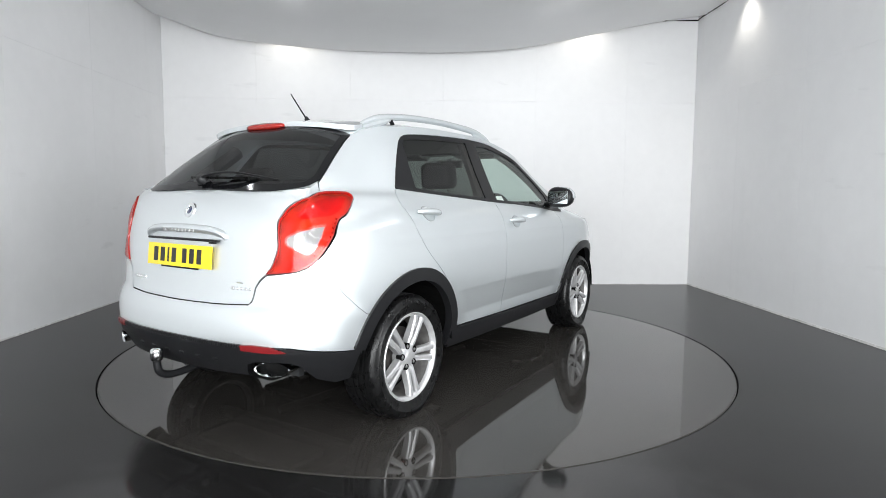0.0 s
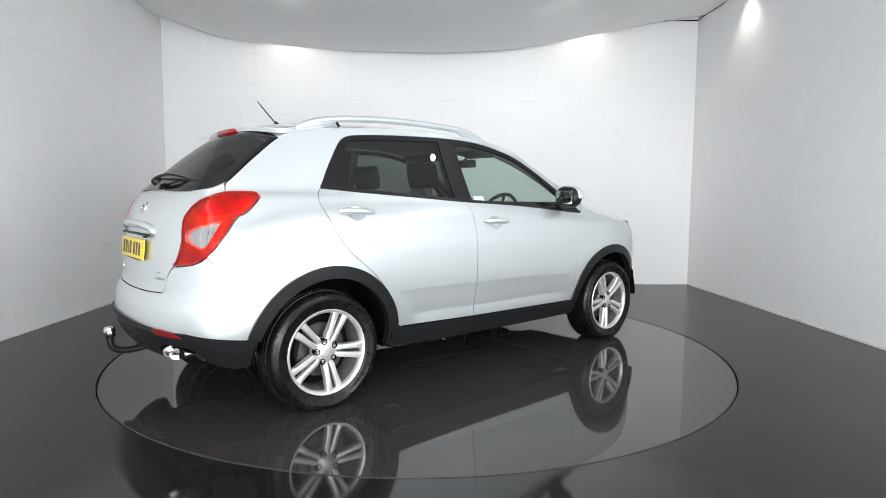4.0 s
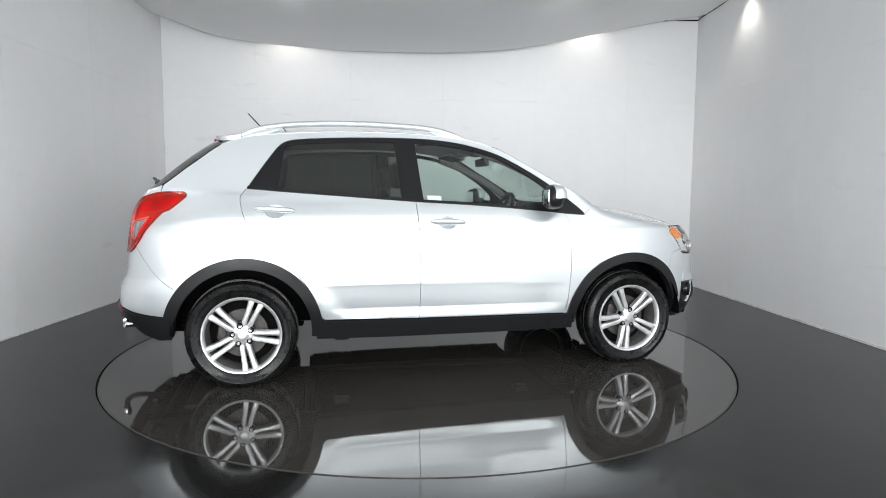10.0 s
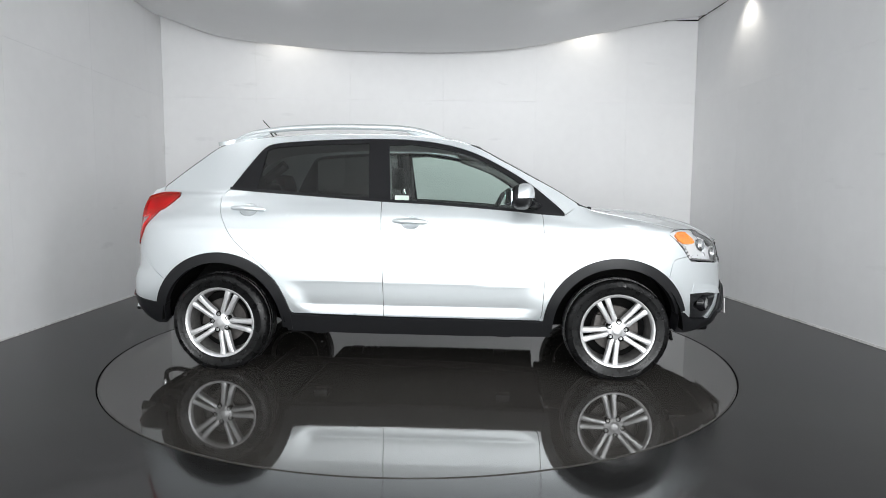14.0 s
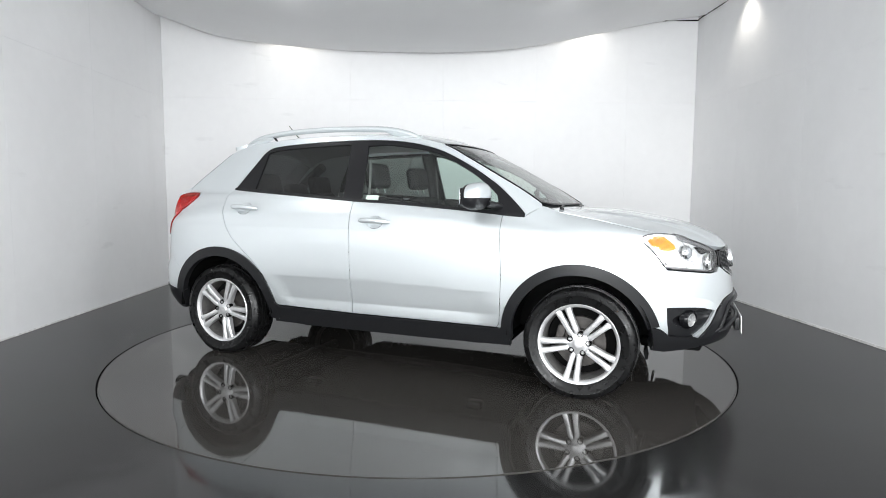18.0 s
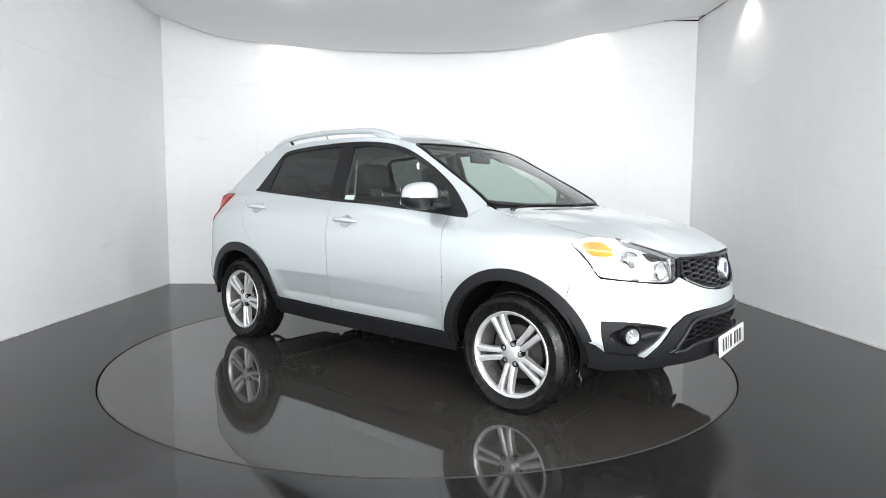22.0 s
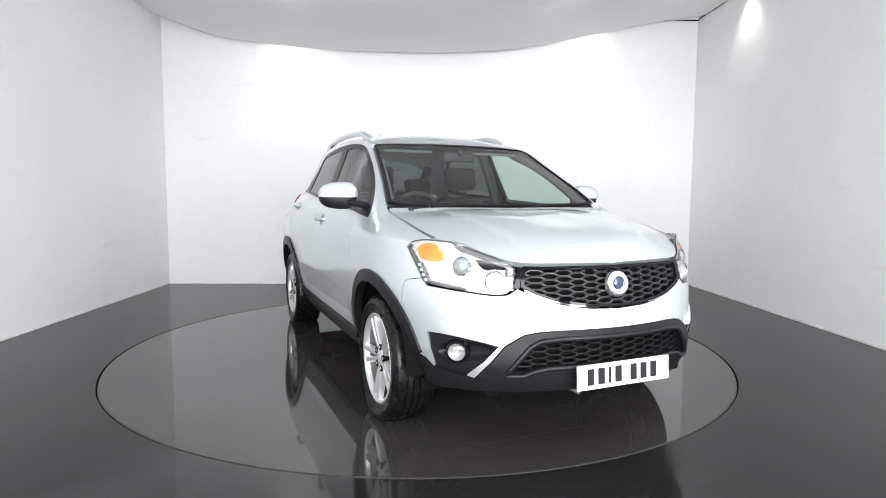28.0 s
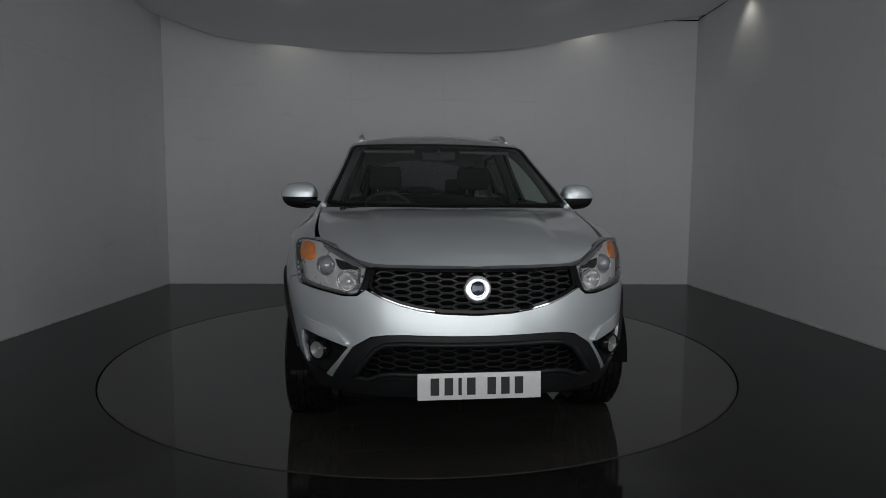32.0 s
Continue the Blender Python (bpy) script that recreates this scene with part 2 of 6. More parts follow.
edge_y = curve((-2.0, 0.7), (-1.77, 0.655), (-1.42, 0.573), (-1.0, 0.585), (-0.3, 0.6), (0.2, 0.59), (0.383, 0.615), (0.58, 0.645), (0.78, 0.68),
               (0.98, 0.72), (1.15, 0.745), (1.4, 0.735), (1.7, 0.7), (1.9, 0.592), (2.03, 0.487), (2.12, 0.38))
half_w = curve((0.18, 0.77), (0.26, 0.8), (0.37, 0.842), (0.45, 0.862), (0.55, 0.875), (0.7, 0.886), (0.85, 0.89), (0.95, 0.882))
nose = curve((0.18, 2.05), (0.28, 2.14), (0.36, 2.185), (0.45, 2.2), (0.55, 2.19), (0.65, 2.18), (0.75, 2.165), (0.85, 2.14), (0.9, 2.115), (0.95, 2.06))
tail = curve((0.18, -1.97), (0.3, -2.06), (0.4, -2.12), (0.5, -2.14), (0.58, -2.135), (0.64, -2.115), (0.68, -2.09), (0.8, -2.075), (0.95, -2.06), (1.05, -2.035), (1.12, -2.002), (1.17, -1.968), (1.21, -1.935), (1.25, -1.895))
lean = curve((0, 0), (0.15, 0.1), (0.23, 0.205), (0.31, 0.33), (0.42, 0.455), (1, 1))
FRONT0, REAR0 = 1.05, -1.0


def low_y(x, z):
    end_z, z = min(z, 1.2), min(z, 0.95)
    y = half_w(z)
    y += 0.026 * (math.exp(-((x - 1.325) / 0.4) ** 2) + math.exp(-((x + 1.3) / 0.4) ** 2)) * smooth(0.3, 0.55, z) * (1 - 0.6 * smooth(0.72, 0.95, z))
    # hollow below the door crease
    doors = smooth(-0.9, -0.76, x - 0.5 * (0.62 - z)) * (1 - smooth(0.66, 0.86, x))
    fold = 0.612 - 0.02 * smooth(0.0, 0.8, x)
    y -= 0.013 * doors * min(max(0.0, (fold - z) / 0.15) ** 0.8, max(0.0, (z - 0.385) / 0.065))
    if x > FRONT0:
        u = min(1.0, (x - FRONT0) / (nose(z) - FRONT0))
        y *= (1 - u ** 3.4) ** (1 / 2.2)
    if x < REAR0:
        u = min(1.0, (x - REAR0) / (tail(end_z) - REAR0))
        y *= (1 - u ** 8) ** (1 / 2.2)
    return y


def side_y(x, z):
    """Half width of the body at the station x and the height z."""
    if z <= 0.95:
        return low_y(x, z)
    y0, ze, ye = low_y(x, z), edge_z(x), edge_y(x)
    if ze <= 0.96:
        return y0
    t = min(1.15, (z - 0.95) / (ze - 0.95))
    k = smooth(0.82, 1.42, x)
    h = lean(t) * (1 - k) + k * (1 - math.sqrt(max(0.0, 1 - 0.8 * t * t))) / (1 - math.sqrt(0.2))
    # haunch below the rear pillar
    haunch = 0.02 * smooth(-1.0, -1.4, x) * smooth(0.95, 1.13, z) * (1 - smooth(1.165, 1.212, z))
    d = y0 - ye
    return y0 - 0.5 * (d + math.sqrt(d * d + 0.0004)) * h + haunch


def top_z(x, y):
    """Height of bonnet, glass and roof at x, y."""
    ze, zm = edge_z(x), top_mid(x)
    r = min(1.1, abs(y) / edge_y(x))
    z = ze + (zm - ze) * (1 - r ** 2.3)
    # raised middle of the bonnet
    if x > 1.1:
        ridge = 0.5 - 0.1 * (x - 1.15)
        z += 0.011 * smooth(1.12, 1.3, x) * (1 - smooth(1.9, 2.08, x)) * (smooth(ridge, ridge - 0.05, abs(y)) - 0.35 * smooth(0.22, 0.1, abs(y)))
    return z


# ---- mesh tools ----
def link_mesh(name, verts, faces, material, parent=None, label="", normals=None, smooth_shade=True, kind="", group=""):
    me = bpy.data.meshes.new(name)
    me.from_pydata([tuple(v) for v in verts], [], faces)
    me.materials.append(material)
    me.polygons.foreach_set("use_smooth", [smooth_shade] * len(me.polygons))
    me.update()
    if normals is not None:
        me.normals_split_custom_set_from_vertices([tuple(n) for n in normals])
    ob = new(name, me)
    if parent is not None:
        ob.parent = parent
    return tagged(ob, label, kind=kind, group=group)


def part(name, bm, material, parent=None, label="", sharp=40.0, kind=""):
    bmesh.ops.recalc_face_normals(bm, faces=bm.faces)
    for f in bm.faces:
        f.smooth = True
    me = bpy.data.meshes.new(name)
    bm.to_mesh(me)
    bm.free()
    me.materials.append(material)
    me.set_sharp_from_angle(angle=radians(sharp))
    ob = new(name, me)
    if parent is not None:
        ob.parent = parent
    return tagged(ob, label, kind=kind)


def box(bm, centre, size, turn=(0, 0, 0), bevel=0.0, seg=2):
    m = Matrix.LocRotScale(centre, Euler([radians(a) for a in turn]), None)
    made = bmesh.ops.create_cube(bm, size=1.0, matrix=m @ Matrix.Diagonal((*size, 1)))["verts"]
    if bevel:
        edges = list({e for v in made for e in v.link_edges})
        bmesh.ops.bevel(bm, geom=edges, offset=bevel, segments=seg, affect="EDGES", profile=0.6)


def lathe(bm, profile, n=48, axis="y", centre=(0, 0, 0), closed=False):
    """Turns (radius, along) pairs about an axis through centre."""
    rings = []
    for r, a in profile:
        ring = []
        for k in range(n):
            c, s = math.cos(2 * math.pi * k / n) * r, math.sin(2 * math.pi * k / n) * r
            p = (c, a, s) if axis == "y" else (a, c, s) if axis == "x" else (c, s, a)
            ring.append(bm.verts.new(Vector(centre) + Vector(p)))
        rings.append(ring)
    pairs = list(zip(rings, rings[1:])) + ([(rings[-1], rings[0])] if closed else [])
    for a, b in pairs:
        for k in range(n):
            bm.faces.new((a[k], a[(k + 1) % n], b[(k + 1) % n], b[k]))
    return rings


def tube(bm, path, radius, n=8, caps=True, flat=1.0):
    """A round bar along a path; radius may be a list; flat squeezes it in z."""
    rings = []
    path = [Vector(p) for p in path]
    for i, p in enumerate(path):
        d = (path[min(i + 1, len(path) - 1)] - path[max(i - 1, 0)]).normalized()
        a = d.cross(Vector((0, 0, 1)))
        a = a.normalized() if a.length > 1e-4 else Vector((1, 0, 0))
        b = a.cross(d).normalized()
        r = radius[i] if isinstance(radius, (list, tuple)) else radius
        rings.append([bm.verts.new(p + a * math.cos(2 * math.pi * k / n) * r + b * math.sin(2 * math.pi * k / n) * r * flat) for k in range(n)])
    for a, b in zip(rings, rings[1:]):
        for k in range(n):
            bm.faces.new((a[k], a[(k + 1) % n], b[(k + 1) % n], b[k]))
    if caps:
        bm.faces.new(rings[0])
        bm.faces.new(rings[-1])


def bend(pts, n=8):
    """A smooth open line through points of any dimension."""
    pts = [np.array(p, float) for p in pts]
    ext = [2 * pts[0] - pts[1]] + pts + [2 * pts[-1] - pts[-2]]
    out = []
    for i in range(1, len(ext) - 2):
        p0, p1, p2, p3 = ext[i - 1:i + 3]
        for k in range(n):
            t = k / n
            out.append(0.5 * (2 * p1 + (p2 - p0) * t + (2 * p0 - 5 * p1 + 4 * p2 - p3) * t * t + (3 * p1 - p0 - 3 * p2 + p3) * t ** 3))
    out.append(pts[-1])
    return [tuple(float(c) for c in p) for p in out]


def arc(cx, cz, r, a0, a1, n=24):
    return [(cx + r * math.cos(radians(a0 + (a1 - a0) * k / n)), cz + r * math.sin(radians(a0 + (a1 - a0) * k / n))) for k in range(n + 1)]


def shrink(poly, d):
    """The closed outline moved inwards by d."""
    p = np.array(poly, float)
    a = np.roll(p, 1, 0)
    b = np.roll(p, -1, 0)
    area = 0.5 * np.sum(p[:, 0] * b[:, 1] - b[:, 0] * p[:, 1])
    e1, e2 = p - a, b - p
    n1 = np.stack([-e1[:, 1], e1[:, 0]], 1) / (np.linalg.norm(e1, axis=1)[:, None] + 1e-9)
    n2 = np.stack([-e2[:, 1], e2[:, 0]], 1) / (np.linalg.norm(e2, axis=1)[:, None] + 1e-9)
    n = n1 + n2
    n = n / (np.linalg.norm(n, axis=1)[:, None] + 1e-9)
    k = np.clip(1 / np.maximum(0.35, np.sum(n * n1, 1)), 1, 2.5)
    return [tuple(q) for q in p + n * (d * k * np.sign(area))[:, None]]


def inside(pts, poly):
    p = np.asarray(pts, float)
    q = np.asarray(poly, float)
    r = np.roll(q, -1, 0)
    x, y = p[:, 0][:, None], p[:, 1][:, None]
    cond = (q[:, 1] > y) != (r[:, 1] > y)
    with np.errstate(divide="ignore", invalid="ignore"):
        xi = (r[:, 0] - q[:, 0]) * (y - q[:, 1]) / (r[:, 1] - q[:, 1]) + q[:, 0]
    return (np.sum(cond & (x < xi), 1) % 2) == 1


def boundary_gap(pts, poly):
    p = np.asarray(pts, float)[:, None, :]
    a = np.asarray(poly, float)
    b = np.roll(a, -1, 0)
    ab = b - a
    t = np.clip(np.sum((p - a) * ab, 2) / (np.sum(ab * ab, 1) + 1e-12), 0, 1)
    return np.min(np.linalg.norm(p - (a + t[..., None] * ab), axis=2), 1)


def dense(poly, step):
    out = []
    for i, a in enumerate(poly):
        b = poly[(i + 1) % len(poly)]
        d = math.hypot(b[0] - a[0], b[1] - a[1])
        if d < 1e-5:
            continue
        n = max(1, math.ceil(d / step))
        out += [(a[0] + (b[0] - a[0]) * k / n, a[1] + (b[1] - a[1]) * k / n) for k in range(n)]
    return out


def flat_mesh(outline, holes=(), step=0.03):
    """Triangles that fill an outline with an even net inside."""
    from mathutils.geometry import delaunay_2d_cdt
    loops = [dense(outline, step)] + [dense(h, step) for h in holes]
    lo, hi = np.min(loops[0], 0), np.max(loops[0], 0)
    gx, gy = np.meshgrid(np.arange(lo[0] + step / 2, hi[0], step), np.arange(lo[1] + step / 2, hi[1], step))
    grid = np.stack([gx.ravel(), gy.ravel()], 1)
    if len(grid):
        keep = inside(grid, loops[0]) & (boundary_gap(grid, loops[0]) > step * 0.45)
        for h in loops[1:]:
            keep &= ~inside(grid, h) & (boundary_gap(grid, h) > step * 0.45)
        grid = grid[keep]
    pts, edges = [], []
    for lp in loops:
        k = len(pts)
        pts += lp
        edges += [(k + i, k + (i + 1) % len(lp)) for i in range(len(lp))]
    pts += [tuple(g) for g in grid]
    vs, _, fs, *_ = delaunay_2d_cdt([Vector(p) for p in pts], edges, [], 0, 1e-5)
    vs = [(v[0], v[1]) for v in vs]
    mid = np.array([np.mean([vs[i] for i in f], 0) for f in fs])
    keep = inside(mid, loops[0])
    for h in loops[1:]:
        keep &= ~inside(mid, h)
    return vs, [tuple(f) for f, k in zip(fs, keep) if k]


def panel(name, outline, lift, material, parent, label="", holes=(), step=0.03, gap=0.002, depth=0.014, out=0.0, side=1, back=False):
    """A sheet laid on a surface: lift(u, v) gives the place. Its rim is turned inwards by depth. side -1 mirrors it."""
    if gap:
        outline = shrink(dense(outline, step), gap)
        holes = [shrink(dense(h, step), -gap) for h in holes]
    vs, fs = flat_mesh(outline, holes, step)
    e = 0.004
    verts, norms = [], []
    for u, v in vs:
        p = np.array(lift(u, v))
        a = np.array(lift(u + e, v)) - np.array(lift(u - e, v))
        b = np.array(lift(u, v + e)) - np.array(lift(u, v - e))
        n = np.cross(a, b)
        n = n / (np.linalg.norm(n) + 1e-12)
        verts.append(p)
        norms.append(n)
    verts, norms = np.array(verts), np.array(norms)
    mid = np.array([0.0, 0.0, 0.75])
    if np.mean(np.sum((verts - mid) * norms, 1)) < 0:
        norms = -norms
    faces = []
    for f in fs:
        a, b, c = verts[f[0]], verts[f[1]], verts[f[2]]
        if np.dot(np.cross(b - a, c - a), norms[f[0]]) < 0:
            f = f[::-1]
        faces.append(f)
    verts = verts + norms * out
    if depth:
        count = {}
        for f in faces:
            for i in range(len(f)):
                a, b = f[i], f[(i + 1) % len(f)]
                count[(a, b)] = count.get((a, b), 0) + 1
        rim = [k for k in count if (k[1], k[0]) not in count]
        ids = sorted({i for k in rim for i in k})
        n0 = len(verts)
        top = {i: n0 + j for j, i in enumerate(ids)}
        low = {i: n0 + len(ids) + j for j, i in enumerate(ids)}
        wall = {i: np.zeros(3) for i in ids}
        for a, b in rim:
            w = np.cross(verts[b] - verts[a], norms[a])
            wall[a] += w
            wall[b] += w
        wn = np.array([wall[i] / (np.linalg.norm(wall[i]) + 1e-12) for i in ids])
        verts = np.concatenate([verts, verts[ids], verts[ids] - norms[ids] * depth])
        norms = np.concatenate([norms, wn, wn])
        faces += [(top[b], top[a], low[a], low[b]) for a, b in rim]
        if back:
            k0 = len(verts)
            nv = len(vs)
            verts = np.concatenate([verts, verts[:nv] - norms[:nv] * depth])
            norms = np.concatenate([norms, -norms[:nv]])
            faces += [tuple(k0 + i for i in f[::-1]) for f in faces[:len(fs)]]
    if side < 0:
        verts = verts * np.array([1, -1, 1])
        norms = norms * np.array([1, -1, 1])
        faces = [f[::-1] for f in faces]
    return link_mesh(name, verts, faces, material, parent, label, norms)


def normal_of(lift, u, v):
    e = 0.004
    a = Vector(lift(u + e, v)) - Vector(lift(u - e, v))
    b = Vector(lift(u, v + e)) - Vector(lift(u, v - e))
    n = a.cross(b).normalized()
    p = Vector(lift(u, v))
    return p, (n if n.dot(p - Vector((0, 0, 0.75))) > 0 else -n)


def off(lift, d):
    def f(u, v):
        p, n = normal_of(lift, u, v)
        return tuple(p + n * d)
    return f


# lifts: the right flank (y < 0), the top, the nose and the tail
def on_side(x, z):
    return (x, -side_y(x, z), z)


def on_top(x, y):
    return (x, y, top_z(x, y))


def on_nose(s, z):
    """s: angle about the nose in degrees / 60, negative on the right."""
    a = radians(min(89.9, abs(s) * 60))
    x = FRONT0 + (nose(min(z, 0.95)) - FRONT0) * max(1e-6, math.cos(a)) ** (2 / 3.4)
    return (x, math.copysign(low_y(x, z), s), z)


def on_tail(s, z):
    a = radians(min(89.9, abs(s) * 60))
    x = REAR0 + (tail(z) - REAR0) * max(1e-6, math.cos(a)) ** 0.25
    return (x, math.copysign(side_y(x, z), s), z)


def ny(y, z):
    """Nose chart from the distance y off the middle (right is negative)."""
    r = min(1.0, abs(y) / half_w(min(z, 0.95)))
    return (math.copysign(math.degrees(math.asin(r ** 1.1)) / 60, y), z)


def nx(x, z, sign=-1):
    u = min(1.0, max(0.0, (x - FRONT0) / (nose(min(z, 0.95)) - FRONT0)))
    return (sign * math.degrees(math.acos(u ** 1.7)) / 60, z)


def ty(y, z):
    r = min(1.0, abs(y) / half_w(min(z, 0.95)))
    return (math.copysign(math.degrees(math.asin(r ** 1.1)) / 60, y), z)


def tx(x, z, sign=-1):
    u = min(1.0, max(0.0, (x - REAR0) / (tail(z) - REAR0)))
    return (sign * math.degrees(math.acos(u ** 4)) / 60, z)


def flip(pts):
    """The mirror image of a half outline, in reverse order."""
    return [(-a, b) for a, b in reversed(pts)]


# ---- the studio ----
XL, XR, YB, YF = -3.38, 3.62, 3.245, -6.4
HALL = 3.62


def slab(name, lo, hi, material, label="", kind="structure"):
    bm = bmesh.new()
    box(bm, [(a + b) / 2 for a, b in zip(lo, hi)], [b - a for a, b in zip(lo, hi)])
    return part(name, bm, material, None, label, kind=kind)


def ring_sheet(r0, r1, z, n=160):
    vs = [(r * math.cos(2 * math.pi * k / n), r * math.sin(2 * math.pi * k / n), z) for r in (r0, r1) for k in range(n)]
    return vs, [(k, (k + 1) % n, n + (k + 1) % n, n + k) for k in range(n)]


R_DISC = 2.253
# floor: one sheet with a round opening for the turntable
vs, fs = ring_sheet(R_DISC + 0.008, 3.0, 0.0)
n = 160
corner = []
for k in range(n):
    c, s = math.cos(2 * math.pi * k / n), math.sin(2 * math.pi * k / n)
    d = min((XR + 0.2) / c if c > 1e-6 else (XL - 0.2) / c if c < -1e-6 else 99, (YB + 0.2) / s if s > 1e-6 else (YF - 0.2) / s if s < -1e-6 else 99)
    corner.append((c * d, s * d, 0.0))
base = len(vs)
vs += corner
fs += [(n + k, n + (k + 1) % n, base + (k + 1) % n, base + k) for k in range(n)]
for cx, cy in ((XR + 0.2, YB + 0.2), (XL - 0.2, YB + 0.2), (XL - 0.2, YF - 0.2), (XR + 0.2, YF - 0.2)):
    k = min(range(n), key=lambda i: (corner[i][0] - cx) ** 2 + (corner[i][1] - cy) ** 2)
    vs.append((cx, cy, 0.0))
    ang = math.atan2(cy, cx) % (2 * math.pi)
    k = int(ang / (2 * math.pi) * n)
    fs.append((base + k, base + (k + 1) % n, len(vs) - 1))
floor_ob = link_mesh("floor", vs, [f[::-1] if len(f) == 3 else f for f in fs], FLOOR, label="dark grey painted studio floor with a satin sheen", smooth_shade=False, kind="structure")
bm = bmesh.new()
lathe(bm, [(R_DISC + 0.008, 0.0), (R_DISC + 0.0085, -0.06), (R_DISC - 0.06, -0.06)], 160, "z")
part("floor_pit_edge", bm, GROOVE, floor_ob)

turntable = new("turntable")
tagged(turntable, "polished dark round turntable flush with the studio floor", "turntable")
bm = bmesh.new()
rings = lathe(bm, [(0.4, 0.0), (R_DISC - 0.03, 0.0), (R_DISC - 0.004, 0.0), (R_DISC - 0.0005, -0.003), (R_DISC, -0.05)], 160, "z")
bm.faces.new(rings[0])
part("turntable_top", bm, DISC, turntable, sharp=30)
bm = bmesh.new()
lathe(bm, [(R_DISC - 0.0075, 0.0006), (R_DISC - 0.0045, 0.0006)], 160, "z")
part("edge_trim", bm, EDGE_IRON, turntable, "thin worn dark metal edge trim")

# walls with their board joints
wall_back = slab("wall_back", (XL - 0.15, YB + 0.012, 0), (XR + 0.15, YB + 0.15, HALL), WALL, "white painted back wall of boards")
wall_left = slab("wall_left", (XL - 0.15, YF, 0), (XL - 0.012, YB + 0.012, HALL), WALL, "white painted side wall of boards, scuffed at the foot")
wall_right = slab("wall_right", (XR + 0.012, YF, 0), (XR + 0.15, YB + 0.012, HALL), WALL, "white painted side wall of boards, scuffed at the foot")
wall_front = slab("wall_front", (XL - 0.15, YF - 0.15, 0), (XR + 0.15, YF, HALL), WALL, "plain wall behind the camera")


def boards(wall, axis, fixed, thick, cuts):
    for a, b in zip(cuts, cuts[1:]):
        for z0, z1 in ((0.008, 2.44), (2.44, HALL)):
            bm = bmesh.new()
            g = 0.0004
            if axis == "x":
                box(bm, ((a + b) / 2, fixed + thick / 2, (z0 + z1) / 2), (b - a - 2 * g, abs(thick), z1 - z0 - 2 * g), bevel=0.0006, seg=1)
            else:
                box(bm, (fixed + thick / 2, (a + b) / 2, (z0 + z1) / 2), (abs(thick), b - a - 2 * g, z1 - z0 - 2 * g), bevel=0.0006, seg=1)
            part("board", bm, WALL, wall, sharp=20)


boards(wall_back, "x", YB, 0.012, [XL, -2.18, -0.96, 0.257, 1.477, 2.697, XR])
boards(wall_left, "y", XL, -0.012, [YF, -4.567, -3.347, -2.127, -0.907, 0.313, 1.6, YB])
boards(wall_right, "y", XR, 0.012, [YF, -5.15, -3.93, -2.71, -1.49, -0.27, 0.95, 2.135, YB])

# worn sealant strip along the foot of the walls
for nm, lo, hi in (("baseboard_back", (XL, YB - 0.006, 0.0), (XR, YB, 0.01)), ("baseboard_left", (XL, YF, 0.0), (XL + 0.006, YB - 0.006, 0.013)), ("baseboard_right", (XR - 0.006, YF, 0.0), (XR, YB - 0.006, 0.018))):
    slab(nm, lo, hi, SKIRT, "thin dirty sealant strip along the wall's foot")

# the ceiling sheet sags between the side walls; a slot along the back wall hides the wall lamps
sag = curve((XL, 3.43), (-3.2, 3.37), (-2.56, 3.165), (-1.85, 3.075), (-1.36, 3.036), (-0.78, 3.012), (-0.1, 3.004), (0.86, 3.041), (1.8, 3.181), (2.24, 3.272), (3.04, 3.44), (XR, 3.53))
bm = bmesh.new()
nx_, ny_ = 64, 6
rows = []
for j in range(ny_ + 1):
    y = YF + (YB - 0.2 - YF) * j / ny_
    rows.append([bm.verts.new((XL + (XR - XL) * i / nx_, y, sag(XL + (XR - XL) * i / nx_))) for i in range(nx_ + 1)])
for j in range(ny_):
    for i in range(nx_):
        bm.faces.new((rows[j][i], rows[j][i + 1], rows[j + 1][i + 1], rows[j + 1][i]))
part("ceiling", bm, CEIL, None, "sagging pale grey ceiling sheet with a curved edge", kind="structure")
# open joint where the sheet meets the corner
bm = bmesh.new()
tube(bm, bend([(XR - 0.004, 2.3, 3.535), (XR - 0.006, 2.7, 3.53), (XR - 0.004, 3.05, 3.534), (XR - 0.01, YB - 0.02, 3.52)], 6), [0.004, 0.004, 0.005, 0.005, 0.007, 0.01, 0.006, 0.009, 0.012, 0.008, 0.014, 0.006, 0.012, 0.008, 0.005, 0.008, 0.006, 0.006, 0.004], 6)
tube(bm, bend([(3.62, YB - 0.008, 3.515), (3.45, YB - 0.006, 3.512), (3.25, YB - 0.006, 3.505), (3.05, YB - 0.006, 3.5)], 6), [0.006, 0.008, 0.01, 0.008, 0.007, 0.009, 0.008, 0.008, 0.006, 0.006, 0.003, 0.002, 0.002, 0.003, 0.006, 0.006, 0.004, 0.002, 0.002], 6)
part("ceiling_joint", bm, GROOVE, None, "dark uneven gap in the ceiling corner", kind="structure")
slab("ceiling_slab", (XL - 0.15, YF - 0.15, HALL), (XR + 0.15, YB + 0.15, HALL + 0.12), CEIL, "plain slab above the ceiling sheet")

# lid of a cable pit, cut round by the turntable's edge
def lid_outline(x, y, turn, w, r, grow):
    u, v = Vector((math.cos(turn), math.sin(turn))), Vector((math.sin(turn), -math.cos(turn)))
    a = Vector((x, y)) - grow * u - grow * v
    b = a + (w + 2 * grow) * u
    low = []
    for k in range(13):
        p = a + (b - a) * k / 12
        d = 0.0
        while (p + v * d).length > r - grow and d < 0.6:
            d += 0.002
        low.append(p + v * d)
    return [a] + low + [b]


